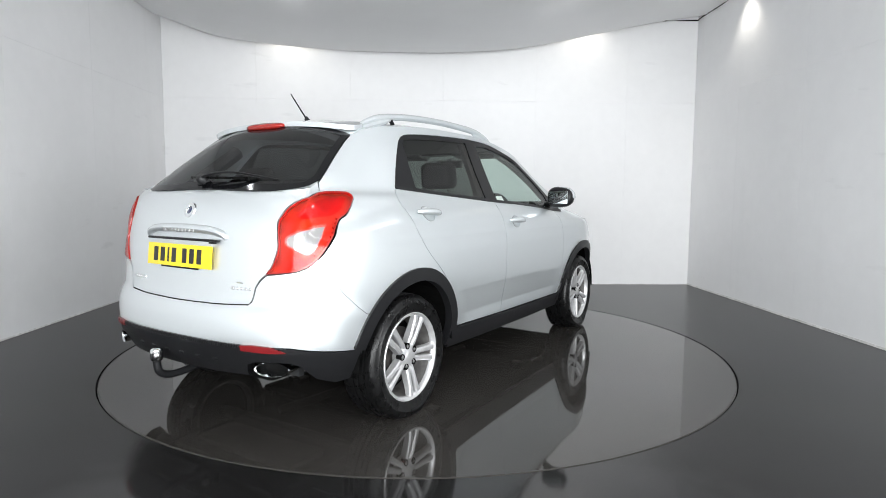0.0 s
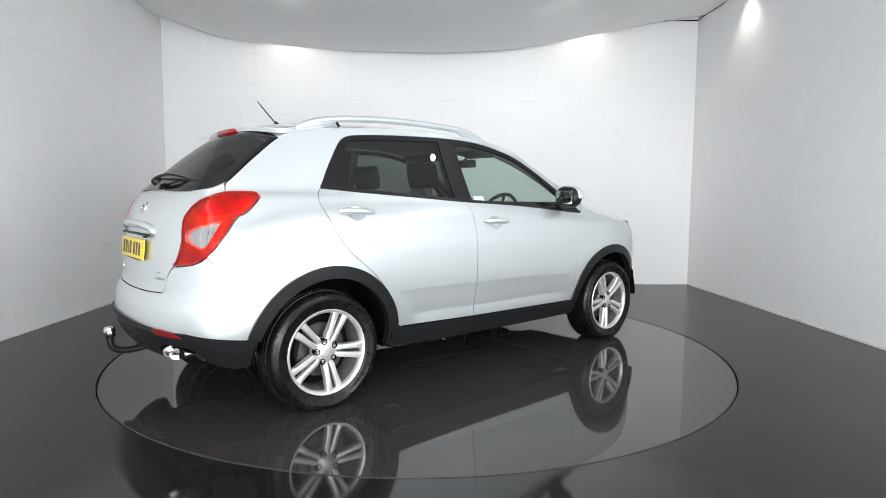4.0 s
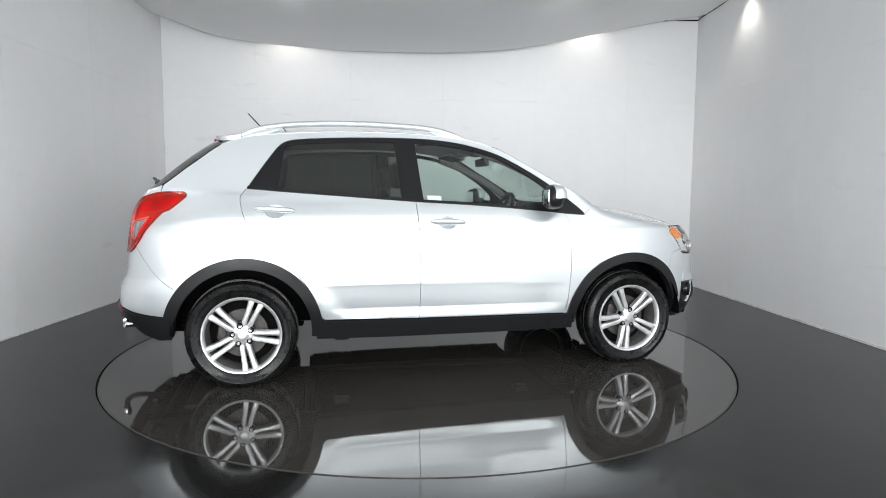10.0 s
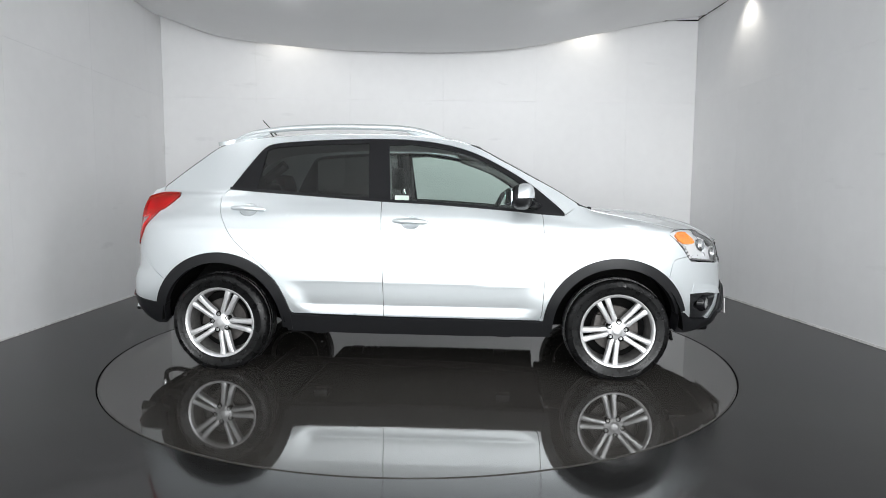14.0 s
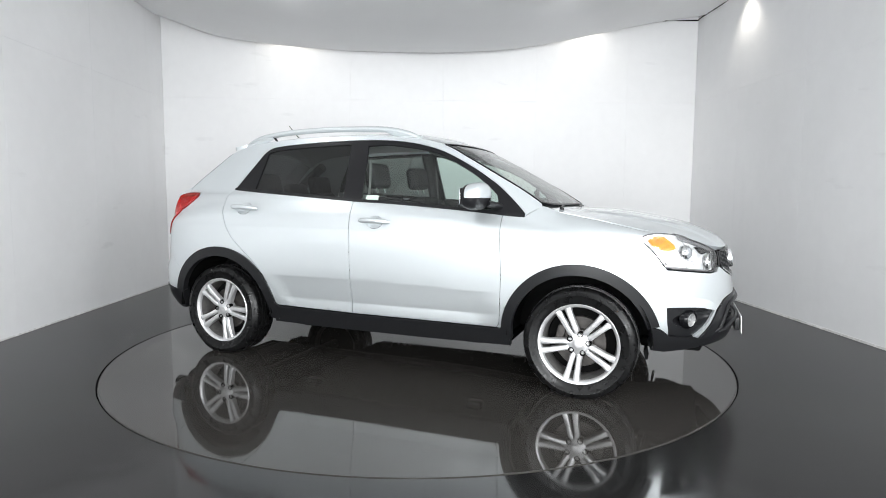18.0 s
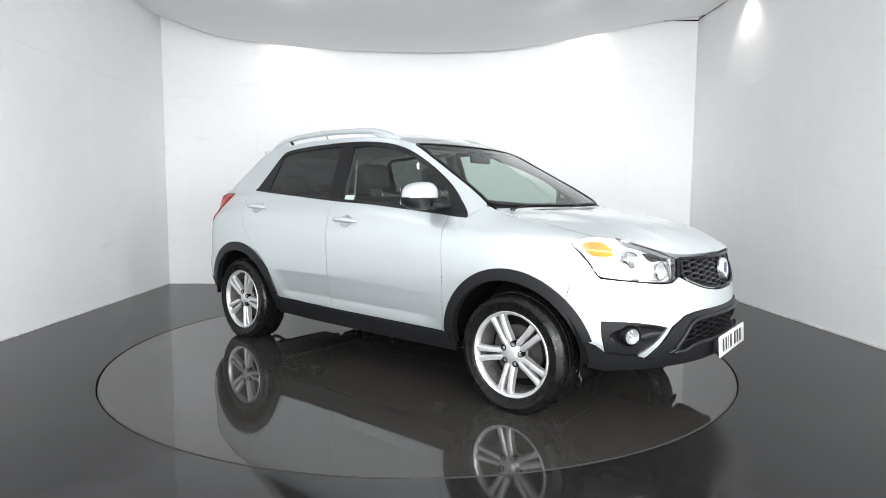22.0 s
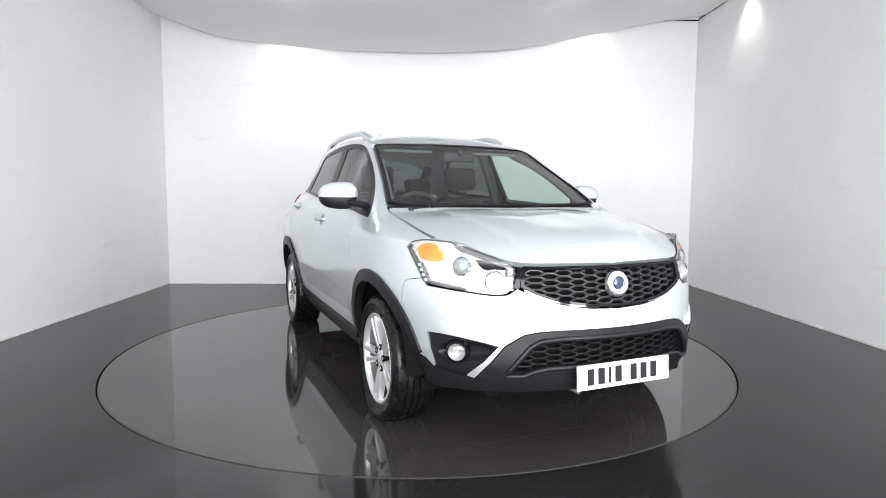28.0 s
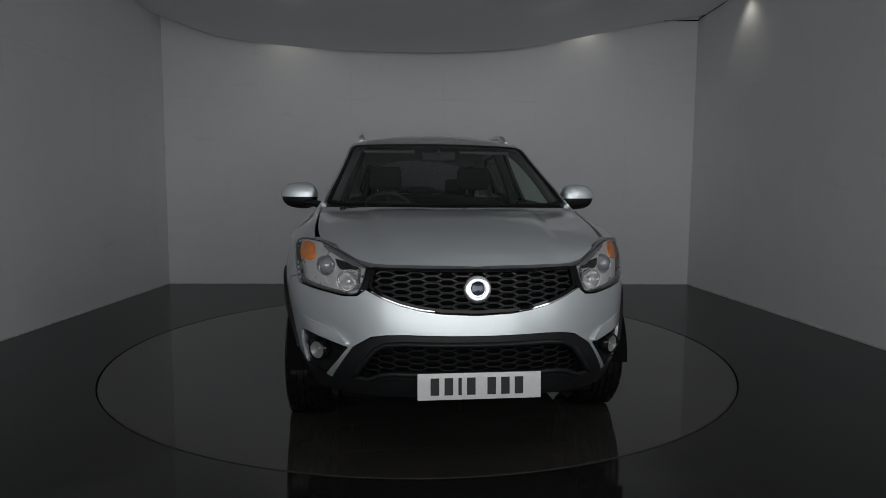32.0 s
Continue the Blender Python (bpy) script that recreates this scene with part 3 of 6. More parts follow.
def lid(name, outline, z0, z1, material, parent, label, kind=""):
    bm = bmesh.new()
    f = bm.faces.new([bm.verts.new((p.x, p.y, z0)) for p in outline])
    r = bmesh.ops.extrude_face_region(bm, geom=[f])
    bmesh.ops.translate(bm, vec=(0, 0, z1 - z0), verts=[e for e in r["geom"] if isinstance(e, bmesh.types.BMVert)])
    bmesh.ops.recalc_face_normals(bm, faces=bm.faces)
    return part(name, bm, material, parent, label, kind=kind)


LID = grain(principled("worn_grey_lid", (0.02, 0.0185, 0.018), 0.3), 14, 0.2)
pit = lid("floor_hatch", lid_outline(-1.532, 2.0716, radians(36), 0.42, 2.286, 0.008), -0.01, 0.002, GROOVE, None, "small worn grey pit lid beside the turntable", "structure")
lid("hatch_lid", lid_outline(-1.532, 2.0716, radians(36), 0.42, 2.286, -0.004), -0.004, 0.004, LID, pit, "")


# ---- the car ----
car = new("car")
tagged(car, "silver five-door compact SUV with black wheel arch cladding on a turntable", "car")
HUB = 0.32
ARCH_F, ARCH_R = (1.308, 0.331), (-1.305, 0.327)

DOOR_REAR = bend([(-0.815, 0.392), (-0.84, 0.415), (-0.9, 0.568), (-0.986, 0.688), (-1.09, 0.785), (-1.179, 0.861), (-1.244, 0.944), (-1.288, 1.033), (-1.312, 1.106), (-1.318, 1.17), (-1.28, 1.224)], 5)
SPLIT = bend([(-0.206, 0.378), (-0.206, 0.55), (-0.209, 0.766), (-0.218, 1.0), (-0.225, 1.146)], 5)
DOOR_FRONT = bend([(0.815, 0.372), (0.835, 0.42), (0.846, 0.6), (0.849, 0.735), (0.84, 0.919), (0.833, 1.07)], 5)
BELT = bend([(-1.28, 1.222), (-1.055, 1.204), (-0.715, 1.18), (-0.225, 1.146), (0.112, 1.129), (0.486, 1.102), (0.833, 1.07), (0.972, 1.061)], 5)
WIN_TOP = bend([(0.972, 1.061), (0.965, 1.085), (0.887, 1.158), (0.76, 1.262), (0.572, 1.379), (0.38, 1.474), (0.187, 1.531), (-0.007, 1.559), (-0.239, 1.569), (-0.51, 1.566),
                (-0.781, 1.556), (-0.96, 1.543), (-1.04, 1.528), (-1.088, 1.498), (-1.125, 1.452), (-1.19, 1.36), (-1.25, 1.27), (-1.28, 1.222)], 5)


def cut(line, f):
    return [p for p in line if f(p)]


def cup_hole(cx, cz):
    return [(cx + 0.056 * math.cos(2 * math.pi * k / 36), cz + 0.04 * math.sin(2 * math.pi * k / 36)) for k in range(36)]


edge_line = [(x / 50, edge_z(x / 50) - 0.001) for x in range(-88, 54)]
LAMP_SIDE = [(1.722, 0.979), (1.69, 0.974), (1.655, 0.958), (1.64, 0.94), (1.665, 0.92), (1.7, 0.885), (1.735, 0.845), (1.765, 0.803)]
TAIL_SIDE = bend([(-1.918, 0.872), (-1.886, 0.909), (-1.855, 0.957), (-1.81, 1.014), (-1.771, 1.058), (-1.754, 1.071), (-1.726, 1.083), (-1.683, 1.117), (-1.634, 1.163)], 3) + [(-1.6325, 1.178), (-1.64, 1.192), (-1.655, 1.197), (-1.68, 1.198), (-1.72, 1.199), (-1.79, 1.195)]
for side in (-1, 1):
    sd = 1 if side < 0 else -1
    # wings
    wing = DOOR_FRONT[::-1] + arc(*ARCH_F, 0.43, 176, 42) + [(1.66, 0.77), (1.684, 0.787), (1.762, 0.802)] + LAMP_SIDE[::-1]
    wing += [(x / 40, edge_z(x / 40) - 0.001) for x in range(68, 43, -1)] + [(1.07, 1.125), (1.01, 1.085), (0.975, 1.06), (0.9, 1.064)]
    panel("front_wing", wing, on_side, PAINT, car, side=sd, step=0.02, gap=0.0015)
    # doors
    d1 = SPLIT[::-1] + DOOR_FRONT + [p for p in BELT[::-1] if -0.22 < p[0] < 0.83]
    front_door = panel("front_door", d1, on_side, PAINT, car, holes=[cup_hole(-0.024, 1.005)], side=sd, step=0.013)
    d2 = SPLIT + [p for p in BELT[::-1] if -1.27 < p[0] < -0.23] + DOOR_REAR[::-1]
    rear_door = panel("rear_door", d2, on_side, PAINT, car, holes=[cup_hole(-1.113, 1.081)], side=sd, step=0.013)
    for own, cx, cz in ((front_door, -0.024, 1.005), (rear_door, -1.113, 1.081)):
        def on_cup(x, z, cx=cx, cz=cz):
            r2 = min(1.0, ((x - cx) / 0.056) ** 2 + ((z - cz) / 0.04) ** 2)
            return (x, -side_y(x, z) + 0.02 * (1 - r2), z)
        panel("handle_cup", cup_hole(cx, cz), on_cup, PAINT, own, side=sd, step=0.008, gap=0, depth=0)
    # flank frame: rear quarter, roof side and windscreen pillar in one pressing
    flank = [p for p in DOOR_REAR if p[1] > 0.42][:-1][::-1] + arc(*ARCH_R, 0.43, 12, 141)
    flank += [(-1.70, 0.618), (-1.76, 0.665), (-1.817, 0.724), (-1.865, 0.79)] + TAIL_SIDE
    flank += [(-1.775, 1.24)] + [p for p in edge_line if -1.765 < p[0] < 1.08] + [(1.07, 1.12), (1.01, 1.085), (0.976, 1.063)] + WIN_TOP[1:]
    panel("side_frame", flank, on_side, PAINT, car, side=sd, step=0.02, depth=0.03, gap=0.0015)
    # glazing
    g_front = bend([(-0.168, 1.157), (-0.185, 1.35), (-0.199, 1.528)], 4) + bend([(-0.045, 1.533), (0.187, 1.5), (0.38, 1.444), (0.571, 1.346), (0.7, 1.258), (0.775, 1.192)], 5) + [(0.79, 1.15), (0.785, 1.092)] + [p for p in [(q[0], q[1] + 0.014) for q in BELT[::-1]] if -0.16 < p[0] < 0.77]
    g_rear = bend([(-0.316, 1.17), (-0.33, 1.35), (-0.339, 1.54)], 4) + bend([(-0.7, 1.53), (-0.95, 1.515), (-1.03, 1.503)], 4) + [(-1.058, 1.488), (-1.075, 1.35), (-1.092, 1.226)] + [p for p in [(q[0], q[1] + 0.016) for q in BELT] if -1.08 < p[0] < -0.33]
    panel("window_frame", BELT[1:-1] + WIN_TOP, on_side, TRIM_BLACK, car, "satin black window surround", holes=[g_front, g_rear], side=sd, step=0.02, gap=0.001, depth=0.02, out=-0.001)
    for nm, gp, mt, own in (("window", g_front, GLASS, front_door), ("window", g_rear, PRIVACY, rear_door)):
        w = panel(nm, gp, on_side, mt, own, "dark privacy glass" if mt is PRIVACY else "clear door glass", side=sd, step=0.03, gap=-0.003, depth=0, out=-0.006)
        w.visible_shadow = False
    # chrome-less black waist strip
    strip = [(q[0], q[1] + 0.011) for q in BELT] + [(q[0], q[1] - 0.006) for q in BELT[::-1]]
    panel("waist_strip", strip, on_side, PLASTIC, car, side=sd, step=0.02, gap=0, depth=0.01, out=0.005)
    # cladding
    sill = [(-0.87, 0.268), (-0.4, 0.258), (0.3, 0.256), (0.9, 0.262), (0.885, 0.39), (0.82, 0.366), (0.3, 0.369), (-0.2, 0.372), (-0.6, 0.38), (-0.81, 0.386), (-0.85, 0.42)]
    panel("sill_cladding", sill, on_side, PLASTIC, car, "black plastic sill cladding", side=sd, step=0.03, gap=0, depth=0.03, out=0.012)
    for cx, cz, r0, r1, a0, a1 in ((*ARCH_F, 0.4, 0.464, 15, 184), (*ARCH_R, 0.405, 0.473, -5, 164)):
        ring = arc(cx, cz, r1, a0, a1, 48) + arc(cx, cz, r0, a1, a0, 48)
        panel("arch_cladding", ring, on_side, PLASTIC, car, "black plastic wheel arch cladding", side=sd, step=0.02, gap=0, depth=0.045, out=0.014)
    # wheel housing
    for cx, cz in (ARCH_F, ARCH_R):
        bm = bmesh.new()
        for a in range(0, 180, 10):
            c0, s0, c1, s1 = [f(radians(b)) * 0.425 for b in (a, a + 10) for f in (math.cos, math.sin)]
            q = [(cx + c0, side * 0.86, cz + s0), (cx + c1, side * 0.86, cz + s1), (cx + c1, side * 0.52, cz + s1), (cx + c0, side * 0.52, cz + s0)]
            bm.faces.new([bm.verts.new(p) for p in q])
            bm.faces.new([bm.verts.new(p) for p in (q[3], q[2], (cx, side * 0.52, cz))])
        part("wheel_housing", bm, GROOVE, car)

# bonnet
hood_side = [(x / 40, -(edge_y(x / 40) - 0.002)) for x in range(45, 82)]
hood = bend([(1.17, 0.0), (1.16, -0.3), (1.14, -0.55), (1.12, -0.72)], 6) + hood_side + bend([(2.062, -0.44), (2.096, -0.36), (2.124, -0.22), (2.137, 0.0)], 6)
hood_full = hood + [(a, -b) for a, b in reversed(hood)][1:-1]
panel("bonnet", hood_full, on_top, PAINT, car, step=0.03, depth=0.03)
# windscreen
ws = bend([(1.135, 0.0), (1.125, -0.35), (1.095, -0.6), (1.065, -0.685)], 6) + [(x / 40, -(edge_y(x / 40) - 0.02)) for x in range(42, 15, -1)] + bend([(0.36, -0.573), (0.4, -0.4), (0.42, -0.2), (0.425, 0)], 6)
ws_full = ws + [(a, -b) for a, b in reversed(ws)][1:-1]
pane = panel("windscreen", ws_full, on_top, GLASS, car, "clear windscreen", step=0.04, gap=0, depth=0, out=-0.004)
pane.visible_shadow = False
inner = [(a, b) for a, b in shrink(dense(ws_full, 0.03), 0.016)]
panel("windscreen_border", ws_full, on_top, GLOSS_BLACK, car, "black printed windscreen border", holes=[inner], step=0.02, gap=0, depth=0.004, out=-0.001)
panel("windscreen_pillar_seal", ws_full, on_top, TRIM_BLACK, car, holes=[shrink(dense(ws_full, 0.03), 0.007)], step=0.012, gap=-0.004, depth=0.02, out=0.001)
# cowl below the windscreen
cowl = bend([(1.115, 0.0), (1.105, -0.35), (1.075, -0.6), (1.05, -0.68)], 6) + [(1.13, -0.71)] + bend([(1.15, -0.55), (1.175, -0.3), (1.185, 0.0)], 6)
panel("cowl", cowl + [(a, -b) for a, b in reversed(cowl)][1:-1], on_top, PLASTIC, car, step=0.03, gap=0, depth=0.02, out=-0.012)
# roof
roof = bend([(0.43, 0.0), (0.425, -0.2), (0.405, -0.4), (0.365, -0.576)], 6) + [(x / 40, -(edge_y(x / 40) - 0.001)) for x in range(14, -59, -1)] + [(-1.47, -0.5), (-1.48, -0.3), (-1.48, 0.0)]
panel("roof", roof + [(a, -b) for a, b in reversed(roof)][1:-1], on_top, PAINT, car, step=0.04, depth=0.02)
# rear spoiler
spoiler_z = curve((-1.6, 1.57), (-1.5, 1.586), (-1.4, 1.602), (-1.3, 1.618))


def on_spoiler(x, y):
    return (x, y, spoiler_z(x) - 0.2 * abs(y) ** 2.4 + 0.004)


spoiler = bend([(-1.36, 0.0), (-1.35, -0.3), (-1.33, -0.5), (-1.325, -0.552)], 6) + bend([(-1.37, -0.565), (-1.42, -0.562), (-1.465, -0.51), (-1.505, -0.36), (-1.525, -0.2), (-1.535, 0.0)], 6)
panel("spoiler", spoiler + [(a, -b) for a, b in reversed(spoiler)][1:-1], on_spoiler, PAINT, car, step=0.02, depth=0.026, back=True)
# tailgate
rg = bend([(-1.952, 0.0), (-1.944, -0.3), (-1.908, -0.5), (-1.838, -0.618), (-1.775, -0.646)], 6) + [(x / 40, -(edge_y(x / 40) - 0.006)) for x in range(-70, -57)] + [(-1.45, -0.5), (-1.49, -0.3), (-1.51, 0.0)]
rg_full = rg + [(a, -b) for a, b in reversed(rg)][1:-1]
lamp_in = bend([(-1.793, 1.195), (-1.853, 1.18), (-1.9, 1.159), (-1.935, 1.126), (-1.957, 1.092), (-1.973, 1.059), (-1.982, 1.018), (-1.987, 0.984), (-1.991, 0.945), (-2.0, 0.897), (-2.01, 0.85), (-2.02, 0.814)], 3)


def tail_at(y, z):
    """Tail chart of the place with the half width y at the height z."""
    lo, hi = 0.0, 1.2
    for _ in range(40):
        mid = (lo + hi) / 2
        lo, hi = (mid, hi) if abs(on_tail(mid, z)[1]) < abs(y) else (lo, mid)
    return (math.copysign(lo, y), z)


gate_top = [tail_at(y, top_z(x, y) - 0.004) if y else (0.0, top_z(x, 0) - 0.004) for x, y in bend([(-1.952, 0.0), (-1.944, -0.3), (-1.908, -0.5), (-1.864, -0.586)], 4)]
tg = gate_top + [tx(-1.835, 1.217), tx(-1.805, 1.228), tx(-1.783, 1.24), tx(-1.786, 1.215)] + [tx(a + 0.0025, b) for a, b in lamp_in]
tg += [ty(-0.52, 0.785), ty(-0.5, 0.75), ty(-0.487, 0.69), ty(-0.47, 0.672), ty(-0.3, 0.664), ty(0, 0.66)]
tailgate = panel("tailgate", tg + flip(tg)[1:-1], on_tail, PAINT, car, step=0.025, depth=0.02)
# ledge between the glass and the tailgate's upper edge
ledge_in = [on_top(x + 0.012, y) for x, y in bend([(-1.952, 0.0), (-1.944, -0.3), (-1.908, -0.5), (-1.864, -0.586), (-1.82, -0.618), (-1.775, -0.634)], 4)]
ledge_out = [Vector(on_tail(*q)) for q in gate_top + [tx(-1.835, 1.217), tx(-1.82, 1.222), tx(-1.805, 1.228), tx(-1.793, 1.234), tx(-1.783, 1.24), tx(-1.779, 1.241), tx(-1.777, 1.242), tx(-1.776, 1.243)]][:len(ledge_in)]
vs = [(a[0], sgn * a[1], a[2] - 0.004) for sgn in (1, -1) for a in ledge_in] + [(a[0], sgn * a[1], a[2] - 0.001) for sgn in (1, -1) for a in ledge_out]
nl = len(ledge_in)
link_mesh("tailgate_ledge", vs, [(k * nl + i, k * nl + i + 1, 2 * nl + k * nl + i + 1, 2 * nl + k * nl + i) for k in (0, 1) for i in range(nl - 1)], PAINT, tailgate)
pane = panel("rear_window", rg_full, on_top, PRIVACY_DARK, tailgate, "dark privacy glass", step=0.04, gap=0, depth=0.0)
pane.visible_shadow = False
panel("rear_window_border", rg_full, on_top, GLOSS_BLACK, tailgate, holes=[shrink(dense(rg_full, 0.03), 0.035)], step=0.03, gap=0, depth=0.01, out=0.001)
# black strip added in the tailgate's lower joint for the gap's shade
bm = bmesh.new()
tube(bm, [tuple(Vector(off(on_tail, -0.004)(*ty(y / 100, 0.6588 + 0.012 * (y / 47) ** 2)))) for y in range(-47, 48)], 0.0042, 6)
part("tailgate_gap_shade", bm, GROOVE, tailgate)
# rear bumper
rb = [ty(0, 0.6575), ty(-0.3, 0.6615), ty(-0.473, 0.6695), ty(-0.4925, 0.688), ty(-0.505, 0.75), ty(-0.53, 0.785), tx(-2.016, 0.809), tx(-1.993, 0.817), tx(-1.962, 0.828), tx(-1.936, 0.846), tx(-1.918, 0.87)] + [tx(*p) for p in dense([(-1.914, 0.864), (-1.865, 0.79), (-1.817, 0.724), (-1.76, 0.665), (-1.7, 0.618), (-1.63, 0.6)], 0.02)[:-8]] + [tx(-1.63, 0.6)]
rb += [tx(*p) for p in arc(*ARCH_R, 0.43, 142, 164, 8)] + [tx(-1.79, 0.452), tx(-1.87, 0.462), tx(-1.97, 0.478), ty(-0.7, 0.488), ty(-0.45, 0.492), ty(0, 0.494)]
panel("rear_bumper", rb + flip(rb)[1:-1], on_tail, PAINT, car, step=0.025, gap=0.001)
rl = [ty(0, 0.49), ty(-0.45, 0.488), ty(-0.7, 0.484), tx(-1.97, 0.474), tx(-1.87, 0.458), tx(-1.79, 0.448), tx(-1.7, 0.452), tx(-1.72, 0.36), tx(-1.73, 0.3), tx(-1.8, 0.295), ty(-0.74, 0.33), ty(-0.72, 0.4), ty(-0.68, 0.418), ty(-0.54, 0.42), ty(-0.485, 0.4), ty(-0.46, 0.34), ty(-0.2, 0.335), ty(0, 0.335)]
panel("rear_lower_bumper", rl + flip(rl)[1:-1], on_tail, PLASTIC, car, "black plastic lower rear bumper", step=0.03, gap=0, depth=0.06, out=0.006)
# front bumper with its openings
fb = [ny(0, 0.677), ny(-0.153, 0.684), ny(-0.24, 0.696), ny(-0.32, 0.714), ny(-0.4, 0.742), ny(-0.47, 0.775), ny(-0.506, 0.747), ny(-0.566, 0.742), ny(-0.674, 0.755), nx(1.79, 0.77), nx(1.763, 0.8015), nx(1.684, 0.7865), nx(1.66, 0.7695)]
fb += [nx(*p) for p in arc(*ARCH_F, 0.43, 42, 15, 8)] + [nx(1.77, 0.428), nx(1.808, 0.392), nx(1.8, 0.47), nx(1.796, 0.556), nx(1.86, 0.557), nx(1.94, 0.552), ny(-0.62, 0.542), ny(-0.547, 0.522), ny(-0.6, 0.45), ny(-0.651, 0.376), ny(-0.622, 0.366), ny(-0.58, 0.443), ny(-0.525, 0.527), ny(-0.447, 0.578), ny(-0.38, 0.59), ny(-0.3, 0.594), ny(0, 0.592)]
panel("front_bumper", fb + flip(fb)[1:-1], on_nose, PAINT, car, step=0.02, gap=0.001)
fl = [nx(1.72, 0.44), nx(1.77, 0.424), nx(1.81, 0.388), nx(1.9, 0.374), ny(-0.651, 0.372), ny(-0.6, 0.362), ny(-0.5, 0.372), ny(-0.44, 0.362), ny(-0.41, 0.385), ny(-0.36, 0.4), ny(0, 0.405), ny(0, 0.325), ny(-0.3, 0.322), ny(-0.5, 0.312), nx(1.92, 0.3), nx(1.78, 0.288), nx(1.715, 0.3)]
panel("front_lower_bumper", (fl[:11] + flip(fl[:11])[1:]) + [p for p in flip(fl[11:])] + fl[12:], on_nose, PLASTIC, car, "black plastic lower front bumper", step=0.03, gap=0, depth=0.08, out=0.004)


def stud(p, toward, profile, n=28):
    """A turned form whose axis points along toward from p: (radius, along) pairs."""
    bm = bmesh.new()
    lathe(bm, profile, n, "z")
    q = Vector(toward).normalized().to_track_quat("Z", "Y").to_matrix().to_4x4()
    bmesh.ops.transform(bm, matrix=Matrix.Translation(p) @ q, verts=bm.verts)
    return bm


def mirrored(bm):
    bmesh.ops.scale(bm, vec=(1, -1, 1), verts=bm.verts)
    return bm


def sided(bm, side):
    """Forms are drawn for the right flank (y < 0); the left takes the mirror image."""
    return bm if side < 0 else mirrored(bm)


# ---- head lamps ----
HEAD = bend([nx(1.638, 0.938), nx(1.64, 0.953), nx(1.66, 0.966), nx(1.692, 0.975), nx(1.736, 0.9805), ny(-0.7, 0.975), ny(-0.65, 0.961), ny(-0.59, 0.94), ny(-0.54, 0.916), ny(-0.495, 0.891), ny(-0.462, 0.879)], 3)
HEAD += bend([ny(-0.466, 0.862), ny(-0.476, 0.82), ny(-0.489, 0.785), ny(-0.503, 0.76), ny(-0.525, 0.749), ny(-0.566, 0.747), ny(-0.62, 0.752), ny(-0.68, 0.76), ny(-0.74, 0.769), nx(1.79, 0.78), nx(1.768, 0.802), nx(1.735, 0.85), nx(1.69, 0.9)], 3)


def lamp_bowl(bm, p, aim, r, depth):
    q = Vector(aim).normalized().to_track_quat("Z", "Y").to_matrix().to_4x4()
    s = bmesh.new()
    lathe(s, [(0.012, -depth), (r * 0.6, -depth * 0.8), (r * 0.9, -depth * 0.3), (r, 0.0), (r + 0.006, 0.002)], 24, "z")
    bmesh.ops.transform(s, matrix=Matrix.Translation(p) @ q, verts=s.verts)
    return s


